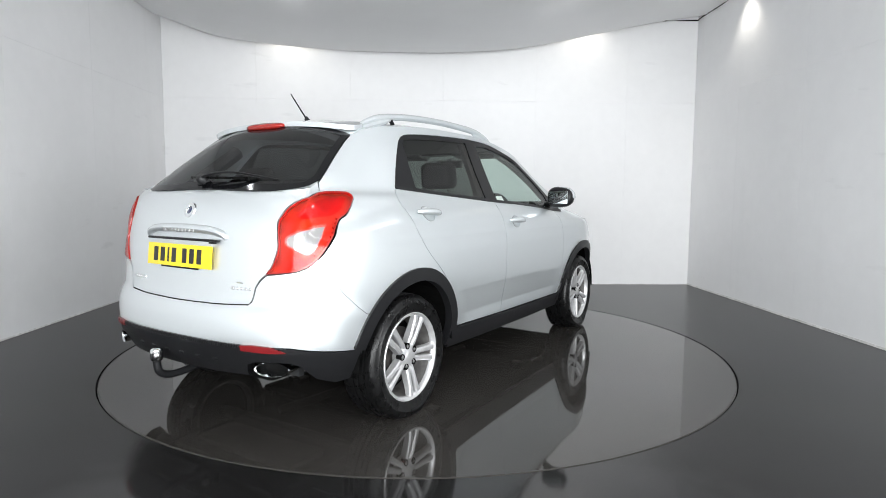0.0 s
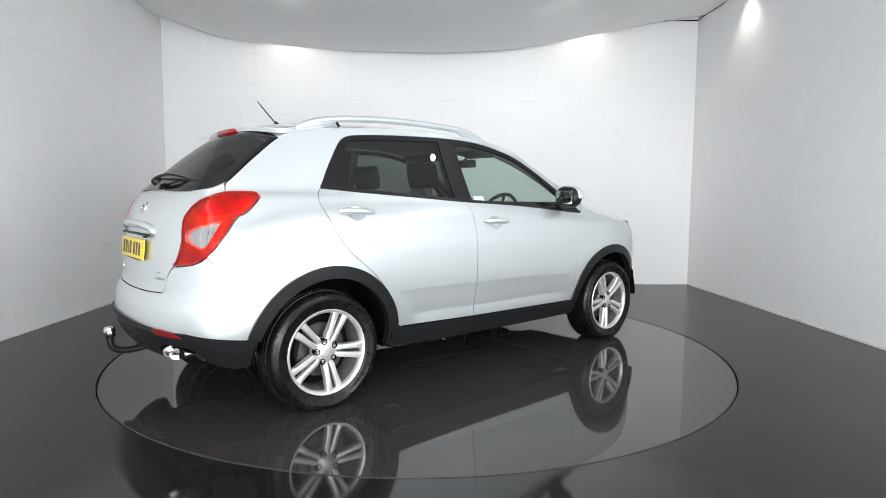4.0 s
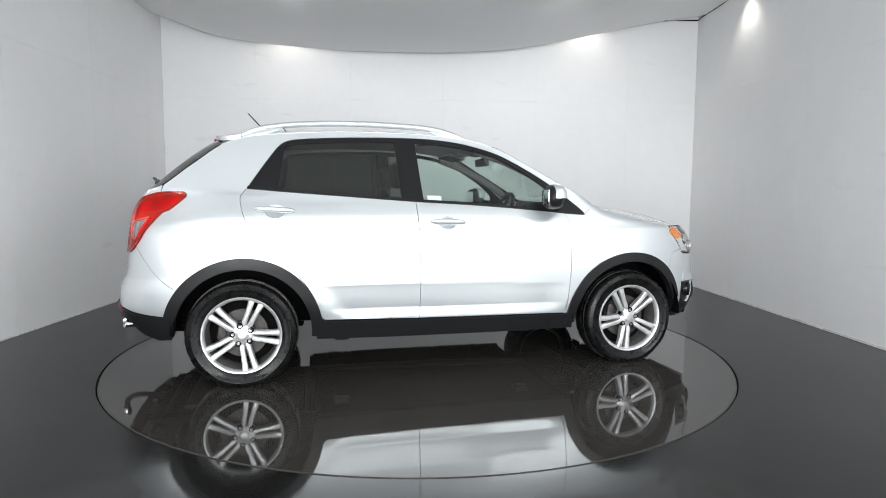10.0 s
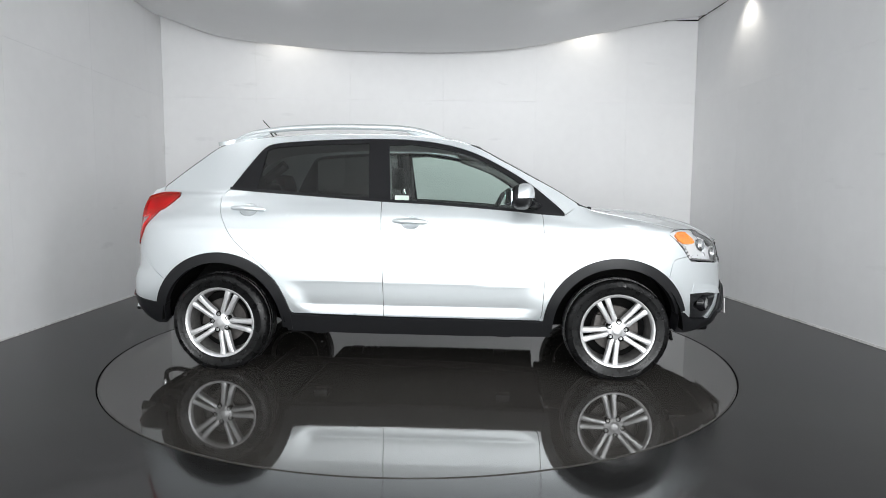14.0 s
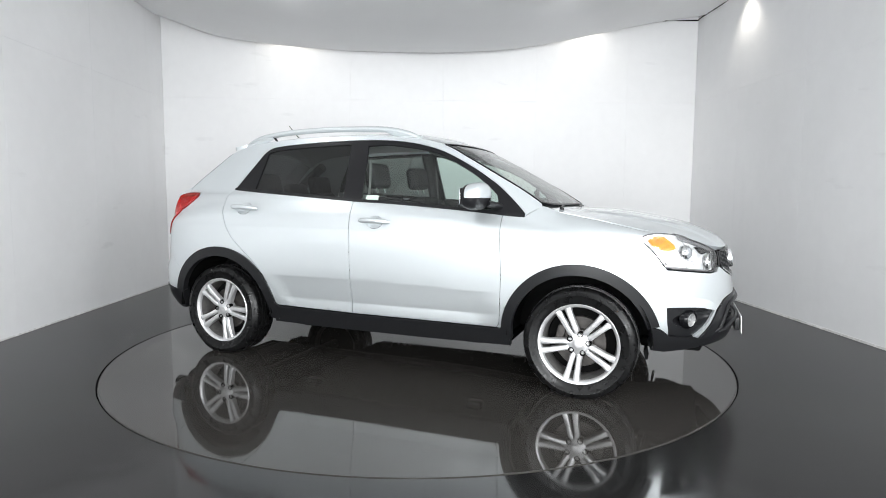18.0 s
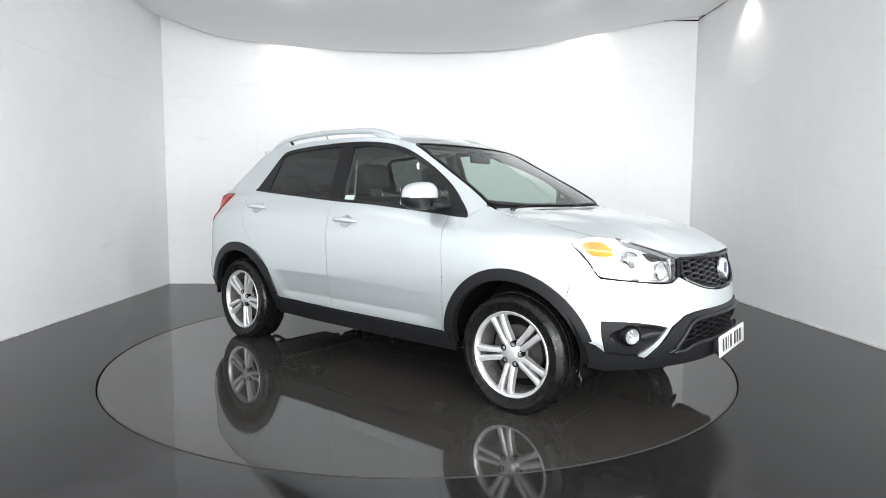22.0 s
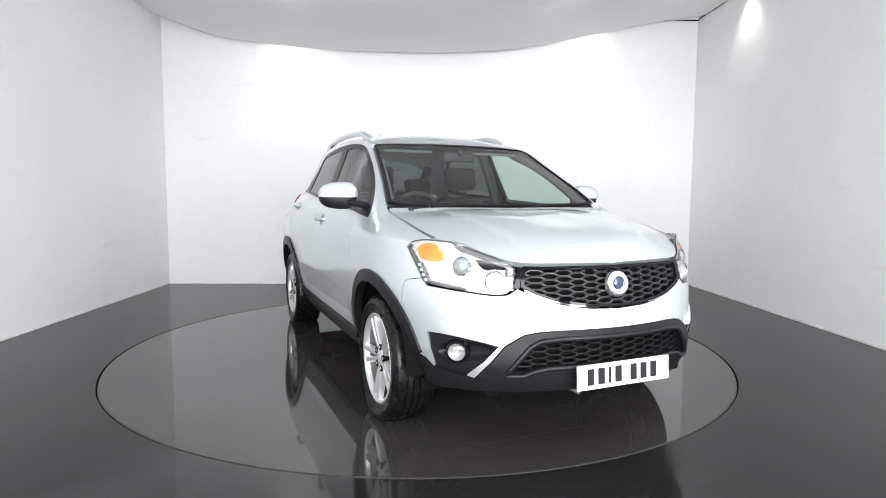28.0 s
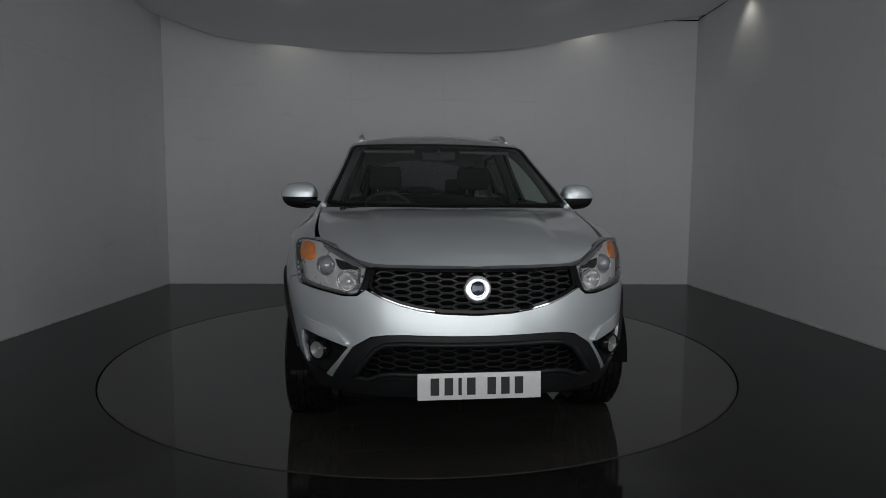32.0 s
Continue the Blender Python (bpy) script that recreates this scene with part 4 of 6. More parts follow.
for side in (-1, 1):
    sd = 1 if side < 0 else -1
    lens = panel("headlamp", HEAD, on_nose, LENS, car, "clear headlamp with chrome inside and an amber indicator", side=sd, step=0.02, gap=0.003, depth=0)
    lens.visible_shadow = False
    hole = shrink(dense(HEAD, 0.02), 0.011)
    panel("bezel", HEAD, on_nose, BEZEL, lens, "dark grey bezel", holes=[hole], side=sd, step=0.012, gap=0.003, depth=0.03, out=-0.005)
    panel("reflector", HEAD, on_nose, MASK_CHROME, lens, "silver reflector", side=sd, step=0.02, gap=0.004, depth=0, out=-0.05)
    rounds = [[ny(cy0 + r0 * 1.0 * math.cos(2 * math.pi * k / 28), cz0 + r0 * math.sin(2 * math.pi * k / 28)) for k in range(28)] for cy0, cz0, r0 in ((-0.668, 0.87, 0.05), (-0.55, 0.806, 0.044))]
    panel("lamp_mask", hole, on_nose, MASK_CHROME, lens, "bright chrome mask", holes=rounds, side=sd, step=0.015, gap=0, depth=0.03, out=-0.026)
    # dark wedge between the two lamps and a dark shelf along the lower edge
    wedge = bend([ny(-0.615, 0.905), ny(-0.56, 0.893), ny(-0.51, 0.872), ny(-0.5, 0.857), ny(-0.55, 0.862), ny(-0.585, 0.856), ny(-0.604, 0.872)], 3)
    panel("inner_wedge", wedge, on_nose, GLOSS_BLACK, lens, side=sd, step=0.02, gap=0, depth=0.012, out=-0.016)
    shelf = bend([ny(-0.56, 0.764), ny(-0.62, 0.768), ny(-0.69, 0.777), nx(1.805, 0.792), nx(1.802, 0.785), ny(-0.69, 0.769), ny(-0.62, 0.761), ny(-0.56, 0.757)], 3)
    panel("inner_shelf", shelf, on_nose, BROW_GREY, lens, side=sd, step=0.02, gap=0, depth=0.008, out=-0.014)
    for z0 in (0.862, 0.85, 0.8, 0.788, 0.776):
        fin = [ny(-0.512, z0), ny(-0.485, z0 - 0.002), ny(-0.485, z0 - 0.006), ny(-0.512, z0 - 0.004)]
        panel("chrome_fin", fin, on_nose, CHROME, lens, side=sd, step=0.02, gap=0, depth=0.006, out=-0.012)
    post = [ny(-0.508, 0.86), ny(-0.498, 0.86), ny(-0.508, 0.772), ny(-0.518, 0.772)]
    panel("inner_post", post, on_nose, TRIM_GREY, lens, side=sd, step=0.02, gap=0, depth=0.006, out=-0.016)
    rail = [nx(1.728, 0.872), nx(1.748, 0.872), nx(1.8, 0.79), nx(1.785, 0.783)]
    panel("led_strip", rail, on_nose, BROW_GREY, lens, side=sd, step=0.02, gap=0, depth=0.008, out=-0.009)
    brow = [ny(-0.69, 0.974), ny(-0.655, 0.965), ny(-0.59, 0.944), ny(-0.54, 0.916), ny(-0.49, 0.89), ny(-0.475, 0.872), ny(-0.53, 0.876), ny(-0.57, 0.9), ny(-0.62, 0.928), ny(-0.67, 0.948)]
    panel("brow", brow, on_nose, BROW_GREY, lens, "dark brow inside the lamp", side=sd, step=0.02, gap=0, depth=0.02, out=-0.012)
    amber = [nx(1.69, 0.942), nx(1.71, 0.955), ny(-0.762, 0.96), ny(-0.742, 0.957), ny(-0.727, 0.946), ny(-0.722, 0.92), ny(-0.728, 0.895), ny(-0.742, 0.886), ny(-0.764, 0.882), nx(1.745, 0.888), nx(1.715, 0.908)]
    panel("indicator", amber, on_nose, AMBER_LENS, lens, "amber indicator bulb cover", side=sd, step=0.015, gap=0, depth=0.02, out=-0.014)
    p, nn = normal_of(on_nose, *ny(-0.668, 0.87))
    aim = Vector((1, -0.25, 0.0))
    part("projector", sided(stud(p - nn * 0.03, aim, [(0.0, 0.024), (0.012, 0.023), (0.024, 0.018), (0.033, 0.006), (0.036, -0.004)]), side), principled("projector_glass", (0.32, 0.34, 0.36), 0.08, 0.3, 1.0) if side < 0 else bpy.data.materials["projector_glass"], lens, "round projector lens")
    part("projector_ring", sided(stud(p - nn * 0.03, aim, [(0.037, -0.02), (0.037, 0.003), (0.04, 0.006), (0.043, 0.003), (0.046, -0.02)]), side), CHROME, lens)
    p, nn = normal_of(on_nose, *ny(-0.555, 0.808))
    part("beam_bowl", sided(lamp_bowl(None, p - nn * 0.012, Vector((1, -0.15, 0)), 0.042, 0.03), side), FACETS, lens, "faceted main beam bowl")
    part("bowl_ring", sided(stud(p - nn * 0.014, Vector((1, -0.15, 0)), [(0.04, 0.0), (0.042, 0.004), (0.046, 0.004), (0.049, -0.004)]), side), CHROME, lens)
    part("bulb", sided(stud(p - nn * 0.03, Vector((1, -0.15, 0)), [(0.0, 0.026), (0.008, 0.024), (0.012, 0.012), (0.012, -0.005)], 14), side), REFLECTOR, lens)
    for k in range(4):
        c = nx(1.742 + 0.014 * k, 0.862 - 0.022 * k)
        sq = [(c[0] - 0.008, c[1] - 0.007), (c[0] + 0.008, c[1] - 0.007), (c[0] + 0.008, c[1] + 0.007), (c[0] - 0.008, c[1] + 0.007)]
        panel("day_light", sq, on_nose, REFLECTOR, lens, side=sd, step=0.01, gap=0, depth=0.004, out=-0.003)

# ---- tail lamps ----
TAIL = bend([(-1.64, 1.165), (-1.687, 1.12), (-1.73, 1.087), (-1.757, 1.075), (-1.775, 1.062), (-1.814, 1.018), (-1.86, 0.96), (-1.89, 0.912), (-1.914, 0.878), (-1.938, 0.852), (-1.962, 0.833), (-1.993, 0.822), (-2.015, 0.816)], 3)
TAIL += bend([(-2.015, 0.82), (-2.005, 0.85), (-1.995, 0.897), (-1.986, 0.945), (-1.982, 0.983), (-1.977, 1.017), (-1.968, 1.057), (-1.952, 1.089), (-1.93, 1.122), (-1.896, 1.154), (-1.85, 1.175), (-1.79, 1.19), (-1.72, 1.194), (-1.68, 1.193), (-1.655, 1.192), (-1.644, 1.188), (-1.638, 1.178)], 3)
TAIL = [tx(*p) for p in TAIL]
CLEAR = [tx(*p) for p in bend([(-1.974, 0.967), (-1.965, 0.992), (-1.935, 1.017), (-1.895, 1.03), (-1.85, 1.042), (-1.842, 1.036), (-1.879, 0.984), (-1.906, 0.936), (-1.926, 0.907), (-1.95, 0.92), (-1.968, 0.938), (-1.975, 0.954)], 2)]
for side in (-1, 1):
    sd = 1 if side < 0 else -1
    lamp = panel("tail_lamp", TAIL, on_tail, RED_GLASS, car, "red tail lamp with a clear reversing window", holes=[CLEAR], side=sd, step=0.02, gap=0.002, depth=0.0, out=0.006)
    lamp.visible_shadow = False
    panel("lamp_base", TAIL, on_tail, FACETS, lamp, "faceted reflector behind the lens", side=sd, step=0.02, gap=0.002, depth=0.02, out=-0.012)
    w = panel("reversing_window", CLEAR, on_tail, LENS, lamp, "clear reversing light", side=sd, step=0.015, gap=0, depth=0.0, out=0.005)
    w.visible_shadow = False
    panel("reversing_bowl", CLEAR, on_tail, FOG_BOWL, lamp, "silver bowl of the reversing light", side=sd, step=0.015, gap=0.002, depth=0.0, out=-0.008)
    panel("window_rim", CLEAR, on_tail, RED_LENS, lamp, holes=[shrink(dense(CLEAR, 0.02), 0.004)], side=sd, step=0.01, gap=-0.002, depth=0.012, out=0.004)
    # ribs across the clear window
    for c0, c1, wd in (((-1.945, 0.925), (-1.92, 1.02), 0.007), ((-1.922, 0.914), (-1.893, 1.024), 0.003), ((-1.893, 0.972), (-1.876, 1.032), 0.003)):
        a, b = tx(*c0), tx(*c1)
        panel("inner_rib", [a, b, (b[0] - wd, b[1]), (a[0] - wd, a[1])], on_tail, STEEL, lamp, side=sd, step=0.02, gap=0, depth=0.006, out=-0.002)
    fold = [tx(*p) for p in bend([(-1.68, 1.165), (-1.75, 1.168), (-1.83, 1.155), (-1.89, 1.13), (-1.93, 1.09), (-1.92, 1.07), (-1.87, 1.078), (-1.8, 1.085), (-1.74, 1.11)], 3)]
    panel("lens_fold", fold, on_tail, RED_GLASS, lamp, "folded red inner lens", side=sd, step=0.02, gap=0, depth=0.006, out=0.0)
    low_fold = [tx(*p) for p in bend([(-1.975, 0.845), (-1.965, 0.88), (-1.94, 0.885), (-1.915, 0.87), (-1.935, 0.85), (-1.955, 0.838)], 3)]
    panel("lens_fold", low_fold, on_tail, RED_GLASS, lamp, "folded red inner lens", side=sd, step=0.02, gap=0, depth=0.006, out=0.0)
    # prism studs along the outer edge
    for k in range(9):
        c = tx(-1.913 + 0.0165 * k, 0.9 + 0.0205 * k)
        panel("prism", [(c[0], c[1]), (c[0] + 0.01, c[1] + 0.004), (c[0] + 0.008, c[1] + 0.012), (c[0] - 0.002, c[1] + 0.008)], on_tail, CHROME, lamp, side=sd, step=0.02, gap=0, depth=0.003, out=-0.004)
    panel("lamp_rim", TAIL, on_tail, DARK_RED, lamp, "dark red rim", holes=[shrink(dense(TAIL, 0.02), 0.006)], side=sd, step=0.012, gap=0.0, depth=0.01, out=0.0075)

# ---- grilles ----
def honeycomb(name, region, w, h, lift, inner, material, depth, label):
    verts, faces = [], []
    ys, zs = [p[0] for p in region], [p[1] for p in region]
    row, z = 0, min(zs)
    while z < max(zs) + h:
        y = min(ys) + (w * 0.75 if row % 2 else 0)
        while y < max(ys) + w:
            if inside([(y, z)], shrink(region, -0.012))[0]:
                k0 = len(verts)
                for r, d in ((1.0, -0.005), (0.94, 0.0), (inner + 0.03, -0.001), (inner, -0.006), (inner - 0.03, -depth)):
                    for a in range(6):
                        c, s = math.cos(a * math.pi / 3), math.sin(a * math.pi / 3)
                        p, nn = normal_of(lift, *ny(y + w * 0.5 * c * (1 - 0.45 * (1 - r)), z + h * 0.577 * s * r))
                        verts.append(p + nn * d)
                for q in range(4):
                    for a in range(6):
                        b = (a + 1) % 6
                        faces.append((k0 + q * 6 + a, k0 + q * 6 + b, k0 + q * 6 + 6 + b, k0 + q * 6 + 6 + a))
            y += w * 1.5
        z += h * 0.5
        row += 1
    return link_mesh(name, verts, faces, material, car, label, smooth_shade=False)


G_HALF = [(0, 0.868), (-0.22, 0.869), (-0.36, 0.871), (-0.437, 0.872), (-0.448, 0.83), (-0.455, 0.785), (-0.4, 0.75), (-0.32, 0.722), (-0.24, 0.704), (-0.153, 0.692), (0, 0.686)]
G_ALL = G_HALF + flip(G_HALF)[1:-1]
grille_out = [ny(*p) for p in G_ALL]
panel("grille_back", grille_out, off(on_nose, -0.05), GROOVE, car, step=0.03, gap=0, depth=0)
g_hole = [ny(*p) for p in shrink(dense(G_ALL, 0.02), 0.013)]
panel("grille_frame", grille_out, on_nose, GLOSS_BLACK, car, "gloss black grille frame", holes=[g_hole], step=0.015, gap=0, depth=0.04, out=0.003)
honeycomb("grille_mesh", G_ALL, 0.088, 0.029, off(on_nose, -0.012), 0.68, MESH_GLOSS, 0.022, "black honeycomb grille")
g_chrome = [ny(y, z) for y, z in [(-0.43, 0.87), (-0.22, 0.8685), (0, 0.868), (0.22, 0.8685), (0.43, 0.87), (0.43, 0.861), (0.22, 0.859), (0, 0.8585), (-0.22, 0.859), (-0.43, 0.861)]]
panel("grille_strip", g_chrome, on_nose, GLOSS_BLACK, car, "thin gloss black strip", step=0.015, gap=0, depth=0.01, out=0.008)
for sgn in (-1, 1):
    low = [ny(sgn * y, z) for y, z in [(0.44, 0.772), (0.4, 0.75), (0.32, 0.722), (0.24, 0.704), (0.18, 0.697), (0.18, 0.693), (0.24, 0.7), (0.32, 0.718), (0.4, 0.746), (0.442, 0.768)]]
    panel("grille_strip", low, on_nose, CHROME, car, "thin chrome strip", step=0.015, gap=0, depth=0.008, out=0.0075)
    corner_p = [ny(sgn * y, z) for y, z in [(0.438, 0.868), (0.46, 0.866), (0.47, 0.82), (0.485, 0.78), (0.462, 0.776), (0.45, 0.83)]]
    panel("grille_end", corner_p, on_nose, GLOSS_BLACK, car, step=0.015, gap=0, depth=0.02, out=0.001)

I_HALF = [(0, 0.59), (-0.3, 0.592), (-0.38, 0.587), (-0.446, 0.574), (-0.522, 0.524), (-0.578, 0.44), (-0.618, 0.368), (-0.56, 0.37), (-0.5, 0.372), (-0.44, 0.364), (-0.41, 0.388), (-0.36, 0.403), (0, 0.408)]
H_HALF = [(0, 0.556), (-0.3, 0.557), (-0.385, 0.548), (-0.425, 0.525), (-0.47, 0.47), (-0.52, 0.398), (-0.45, 0.397), (-0.405, 0.42), (-0.35, 0.432), (0, 0.438)]
i_all, h_all = I_HALF + flip(I_HALF)[1:-1], H_HALF + flip(H_HALF)[1:-1]
panel("intake_frame", [ny(*p) for p in i_all], on_nose, PLASTIC, car, "dark plastic lower intake frame", holes=[[ny(*p) for p in h_all]], step=0.02, gap=0, depth=0.05, out=0.008)
panel("intake_back", [ny(*p) for p in i_all], off(on_nose, -0.06), GROOVE, car, step=0.03, gap=0, depth=0)
rim_path = [tuple(Vector(off(on_nose, 0.011)(*ny(*q)))) for q in dense(h_all, 0.03)]
bm = bmesh.new()
tube(bm, rim_path + rim_path[:1], 0.012, 10, caps=False)
part("intake_rim", bm, PLASTIC, car, "rounded black lip of the lower intake")
honeycomb("intake_mesh", h_all, 0.088, 0.029, off(on_nose, -0.02), 0.68, MESH_BLACK, 0.022, "black honeycomb lower grille")

for side in (-1, 1):
    sd = 1 if side < 0 else -1
    pocket = [nx(1.802, 0.47), nx(1.799, 0.553), nx(1.86, 0.554), nx(1.94, 0.549), ny(-0.62, 0.539), ny(-0.552, 0.521), ny(-0.603, 0.45), ny(-0.65, 0.38), nx(1.9, 0.378), nx(1.812, 0.392)]
    rc = ny(-0.664, 0.486)
    bowl_out = [(rc[0] + 0.172 * math.cos(a), rc[1] + 0.047 * math.sin(a) + 0.014 * math.cos(a)) for a in [2 * math.pi * k / 40 for k in range(40)]]

    def on_recess(u, v):
        r2 = min(1.0, ((u - rc[0]) / 0.172) ** 2 + ((v - rc[1] - 0.0814 * (u - rc[0])) / 0.047) ** 2)
        q, m = normal_of(on_nose, u, v)
        return tuple(q - m * (0.012 + 0.035 * (1 - r2 * r2)))
    bez = panel("fog_lamp_bezel", pocket, on_nose, PLASTIC, car, "black textured fog lamp pocket", holes=[bowl_out], side=sd, step=0.02, gap=0.001, depth=0.01, out=-0.012)
    panel("fog_recess", bowl_out, on_recess, TRIM_BLACK, bez, "smooth black recess beside the fog lamp", side=sd, step=0.012, gap=0, depth=0.0)
    p, nn = normal_of(on_nose, *ny(-0.69, 0.482))
    aim = (nn + Vector((0.45, 0, 0))).normalized()
    part("fog_ring", sided(stud(p - nn * 0.006, aim, [(0.039, 0.012), (0.042, 0.016), (0.046, 0.014), (0.056, -0.006), (0.06, -0.03)]), side), GLOSS_BLACK, bez)
    part("fog_lens", sided(stud(p - nn * 0.006, aim, [(0.0, 0.02), (0.014, 0.0195), (0.028, 0.017), (0.038, 0.012), (0.04, 0.0)]), side), LENS, bez, "round clear fog lamp")
    part("fog_bowl", sided(stud(p - nn * 0.006, aim, [(0.0, -0.004), (0.014, -0.003), (0.028, 0.002), (0.039, 0.01)]), side), FOG_BOWL, bez)
    part("fog_bulb", sided(stud(p - nn * 0.006, aim, [(0.0, 0.006), (0.005, 0.005), (0.006, -0.004)], 12), side), ALLOY, bez)
    for k in range(7):
        q0 = nx(1.822 + 0.022 * k, 0.545 - 0.003 * k)
        bit = [(q0[0] - 0.006, q0[1]), (q0[0] + 0.006, q0[1]), (q0[0] + 0.012, q0[1] - 0.012), (q0[0], q0[1] - 0.012)]
        panel("pocket_rib", bit, on_nose, PLASTIC, bez, side=sd, step=0.02, gap=0, depth=0.005, out=-0.009)
    # blade over the pocket
    blade = bend([ny(-0.762, 0.626), ny(-0.7, 0.612), ny(-0.64, 0.6), ny(-0.6, 0.588), ny(-0.57, 0.567), ny(-0.545, 0.535)], 4) + bend([ny(-0.552, 0.53), ny(-0.62, 0.545), nx(1.94, 0.556), nx(1.86, 0.561), nx(1.805, 0.562)], 4)

    def on_blade(u, v):
        q, m = normal_of(on_nose, u, v)
        return tuple(q + m * (0.0015 + 0.014 * smooth(0.64, 0.545, v) * smooth(-1.0, -0.78, u)))
    panel("bumper_blade", blade, on_blade, PAINT, car, side=sd, step=0.012, gap=0, depth=0.02)

# badges, drawn as plain rounds
emblem = part("badge", stud((2.168, 0.0, 0.788), (1, 0, 0.12), [(0.0, 0.004), (0.032, 0.004), (0.034, 0.009), (0.044, 0.0105), (0.054, 0.008), (0.058, 0.003), (0.06, -0.006), (0.06, -0.02)], 36), BADGE_CHROME, car, "round chrome badge with a dark centre")
part("badge_centre", stud((2.1785, 0.0, 0.792), (1, 0, 0.12), [(0.0, 0.002), (0.016, 0.001), (0.026, -0.001), (0.03, -0.006)], 24), BLUE_ENAMEL, emblem)
emblem = part("badge", stud((-2.013, 0.0, 1.1), (-1, 0, 0.35), [(0.0, 0.003), (0.019, 0.003), (0.021, 0.008), (0.03, 0.009), (0.038, 0.006), (0.041, 0.0), (0.041, -0.012)], 32), CHROME, tailgate, "round chrome badge with a dark centre")
part("badge_centre", stud((-2.016, 0.0, 1.101), (-1, 0, 0.35), [(0.0, 0.004), (0.012, 0.003), (0.02, 0.0)], 20), BLUE_ENAMEL, tailgate)


# ---- number plates with plain bars ----
def number_plate(name, centre, aim, material, label, parent):
    bm = bmesh.new()
    box(bm, (0, 0, 0), (0.52, 0.111, 0.006), bevel=0.0025)
    x = -0.206
    q = look(centre, Vector(centre) - Vector(aim))
    bmesh.ops.transform(bm, matrix=q, verts=bm.verts)
    plate = part(name, bm, material, parent, label)
    for k in range(7):
        ink = bmesh.new()
        if k == 4:
            x += 0.028
        w = 0.014 if k in (2,) else 0.036
        box(ink, (x + w / 2, 0, 0.0034), (w, 0.072, 0.0008))
        x += w + 0.022
        bmesh.ops.transform(ink, matrix=q, verts=ink.verts)
        part("bar", ink, PLATE_INK, plate)
    return plate


number_plate("number_plate", (2.226, 0.004, 0.392), (1, 0, 0.06), WHITE_PLATE, "white front number plate", car)
number_plate("number_plate", (-2.08, 0.01, 0.876), (-1, 0, 0.1), YELLOW, "yellow rear number plate", tailgate)
bm = bmesh.new()
box(bm, (2.205, 0.004, 0.392), (0.03, 0.48, 0.08), bevel=0.006)
part("plate_holder", bm, PLASTIC, car)
bm = bmesh.new()
box(bm, (-2.078, 0.01, 0.818), (0.01, 0.3, 0.014), bevel=0.003)
part("plate_holder", bm, GLOSS_BLACK, tailgate)
# handle bar over the plate
bm = bmesh.new()
path = bend([(-2.04, -0.31, 0.965), (-2.047, -0.29, 0.99), (-2.061, -0.2, 1.008), (-2.07, 0.0, 1.015), (-2.061, 0.2, 1.008), (-2.047, 0.29, 0.99), (-2.04, 0.31, 0.965)], 6)
tube(bm, path, [0.012 + 0.014 * math.sin(math.pi * i / (len(path) - 1)) ** 0.5 for i in range(len(path))], 10, flat=0.8)
bmesh.ops.scale(bm, vec=(0.9, 1, 1), space=Matrix.Translation((2.045, 0, 0)), verts=bm.verts)
part("tailgate_handle", bm, PAINT, tailgate)
bm = bmesh.new()
box(bm, (-2.064, 0.0, 0.958), (0.022, 0.56, 0.012), bevel=0.004)
box(bm, (-2.072, -0.25, 0.95), (0.02, 0.04, 0.012), bevel=0.004)
part("handle_underside", bm, TRIM_BLACK, tailgate)
bm = bmesh.new()
for k in range(9):
    box(bm, (-2.089 + 0.0006 * abs(k - 4), -0.116 + 0.029 * k, 1.004), (0.004, 0.021, 0.018), bevel=0.002, seg=1)
part("script_bars", bm, STEEL, tailgate, "small chrome script bars")
for y0, n, z0 in ((-0.475, 5, 0.742), (0.33, 5, 0.742)):
    bm = bmesh.new()
    for k in range(n):
        p = on_tail(*ty(y0 + 0.025 * k, z0))
        box(bm, (p[0] - 0.003, p[1], z0), (0.005, 0.018, 0.015), bevel=0.0015, seg=1)
    if y0 < 0:
        p = on_tail(*ty(y0 + 0.06, z0 + 0.027))
        box(bm, (p[0] - 0.003, p[1], z0 + 0.027), (0.005, 0.045, 0.008), bevel=0.0015, seg=1)
    part("script_bars", bm, CHROME, tailgate, "small chrome script bars")

# ---- rear details ----
pad_o = [ty(-0.47, 0.474), ty(-0.47, 0.492), ty(-0.2, 0.497), ty(0.2, 0.497), ty(0.47, 0.492), ty(0.47, 0.474), ty(0.2, 0.478), ty(-0.2, 0.478)]
pad = panel("step_pad", pad_o, on_tail, PLASTIC, car, "ribbed black step pad", step=0.03, gap=0, depth=0.02, out=0.012)
bm = bmesh.new()
for k in range(62):
    y = -0.455 + 0.91 * k / 61
    p = on_tail(*ty(y, 0.487))
    box(bm, (p[0] - 0.014, y, 0.487), (0.006, 0.006, 0.016), (0, 20, 0))
part("rib", bm, TRIM_BLACK, pad, kind="stuff")
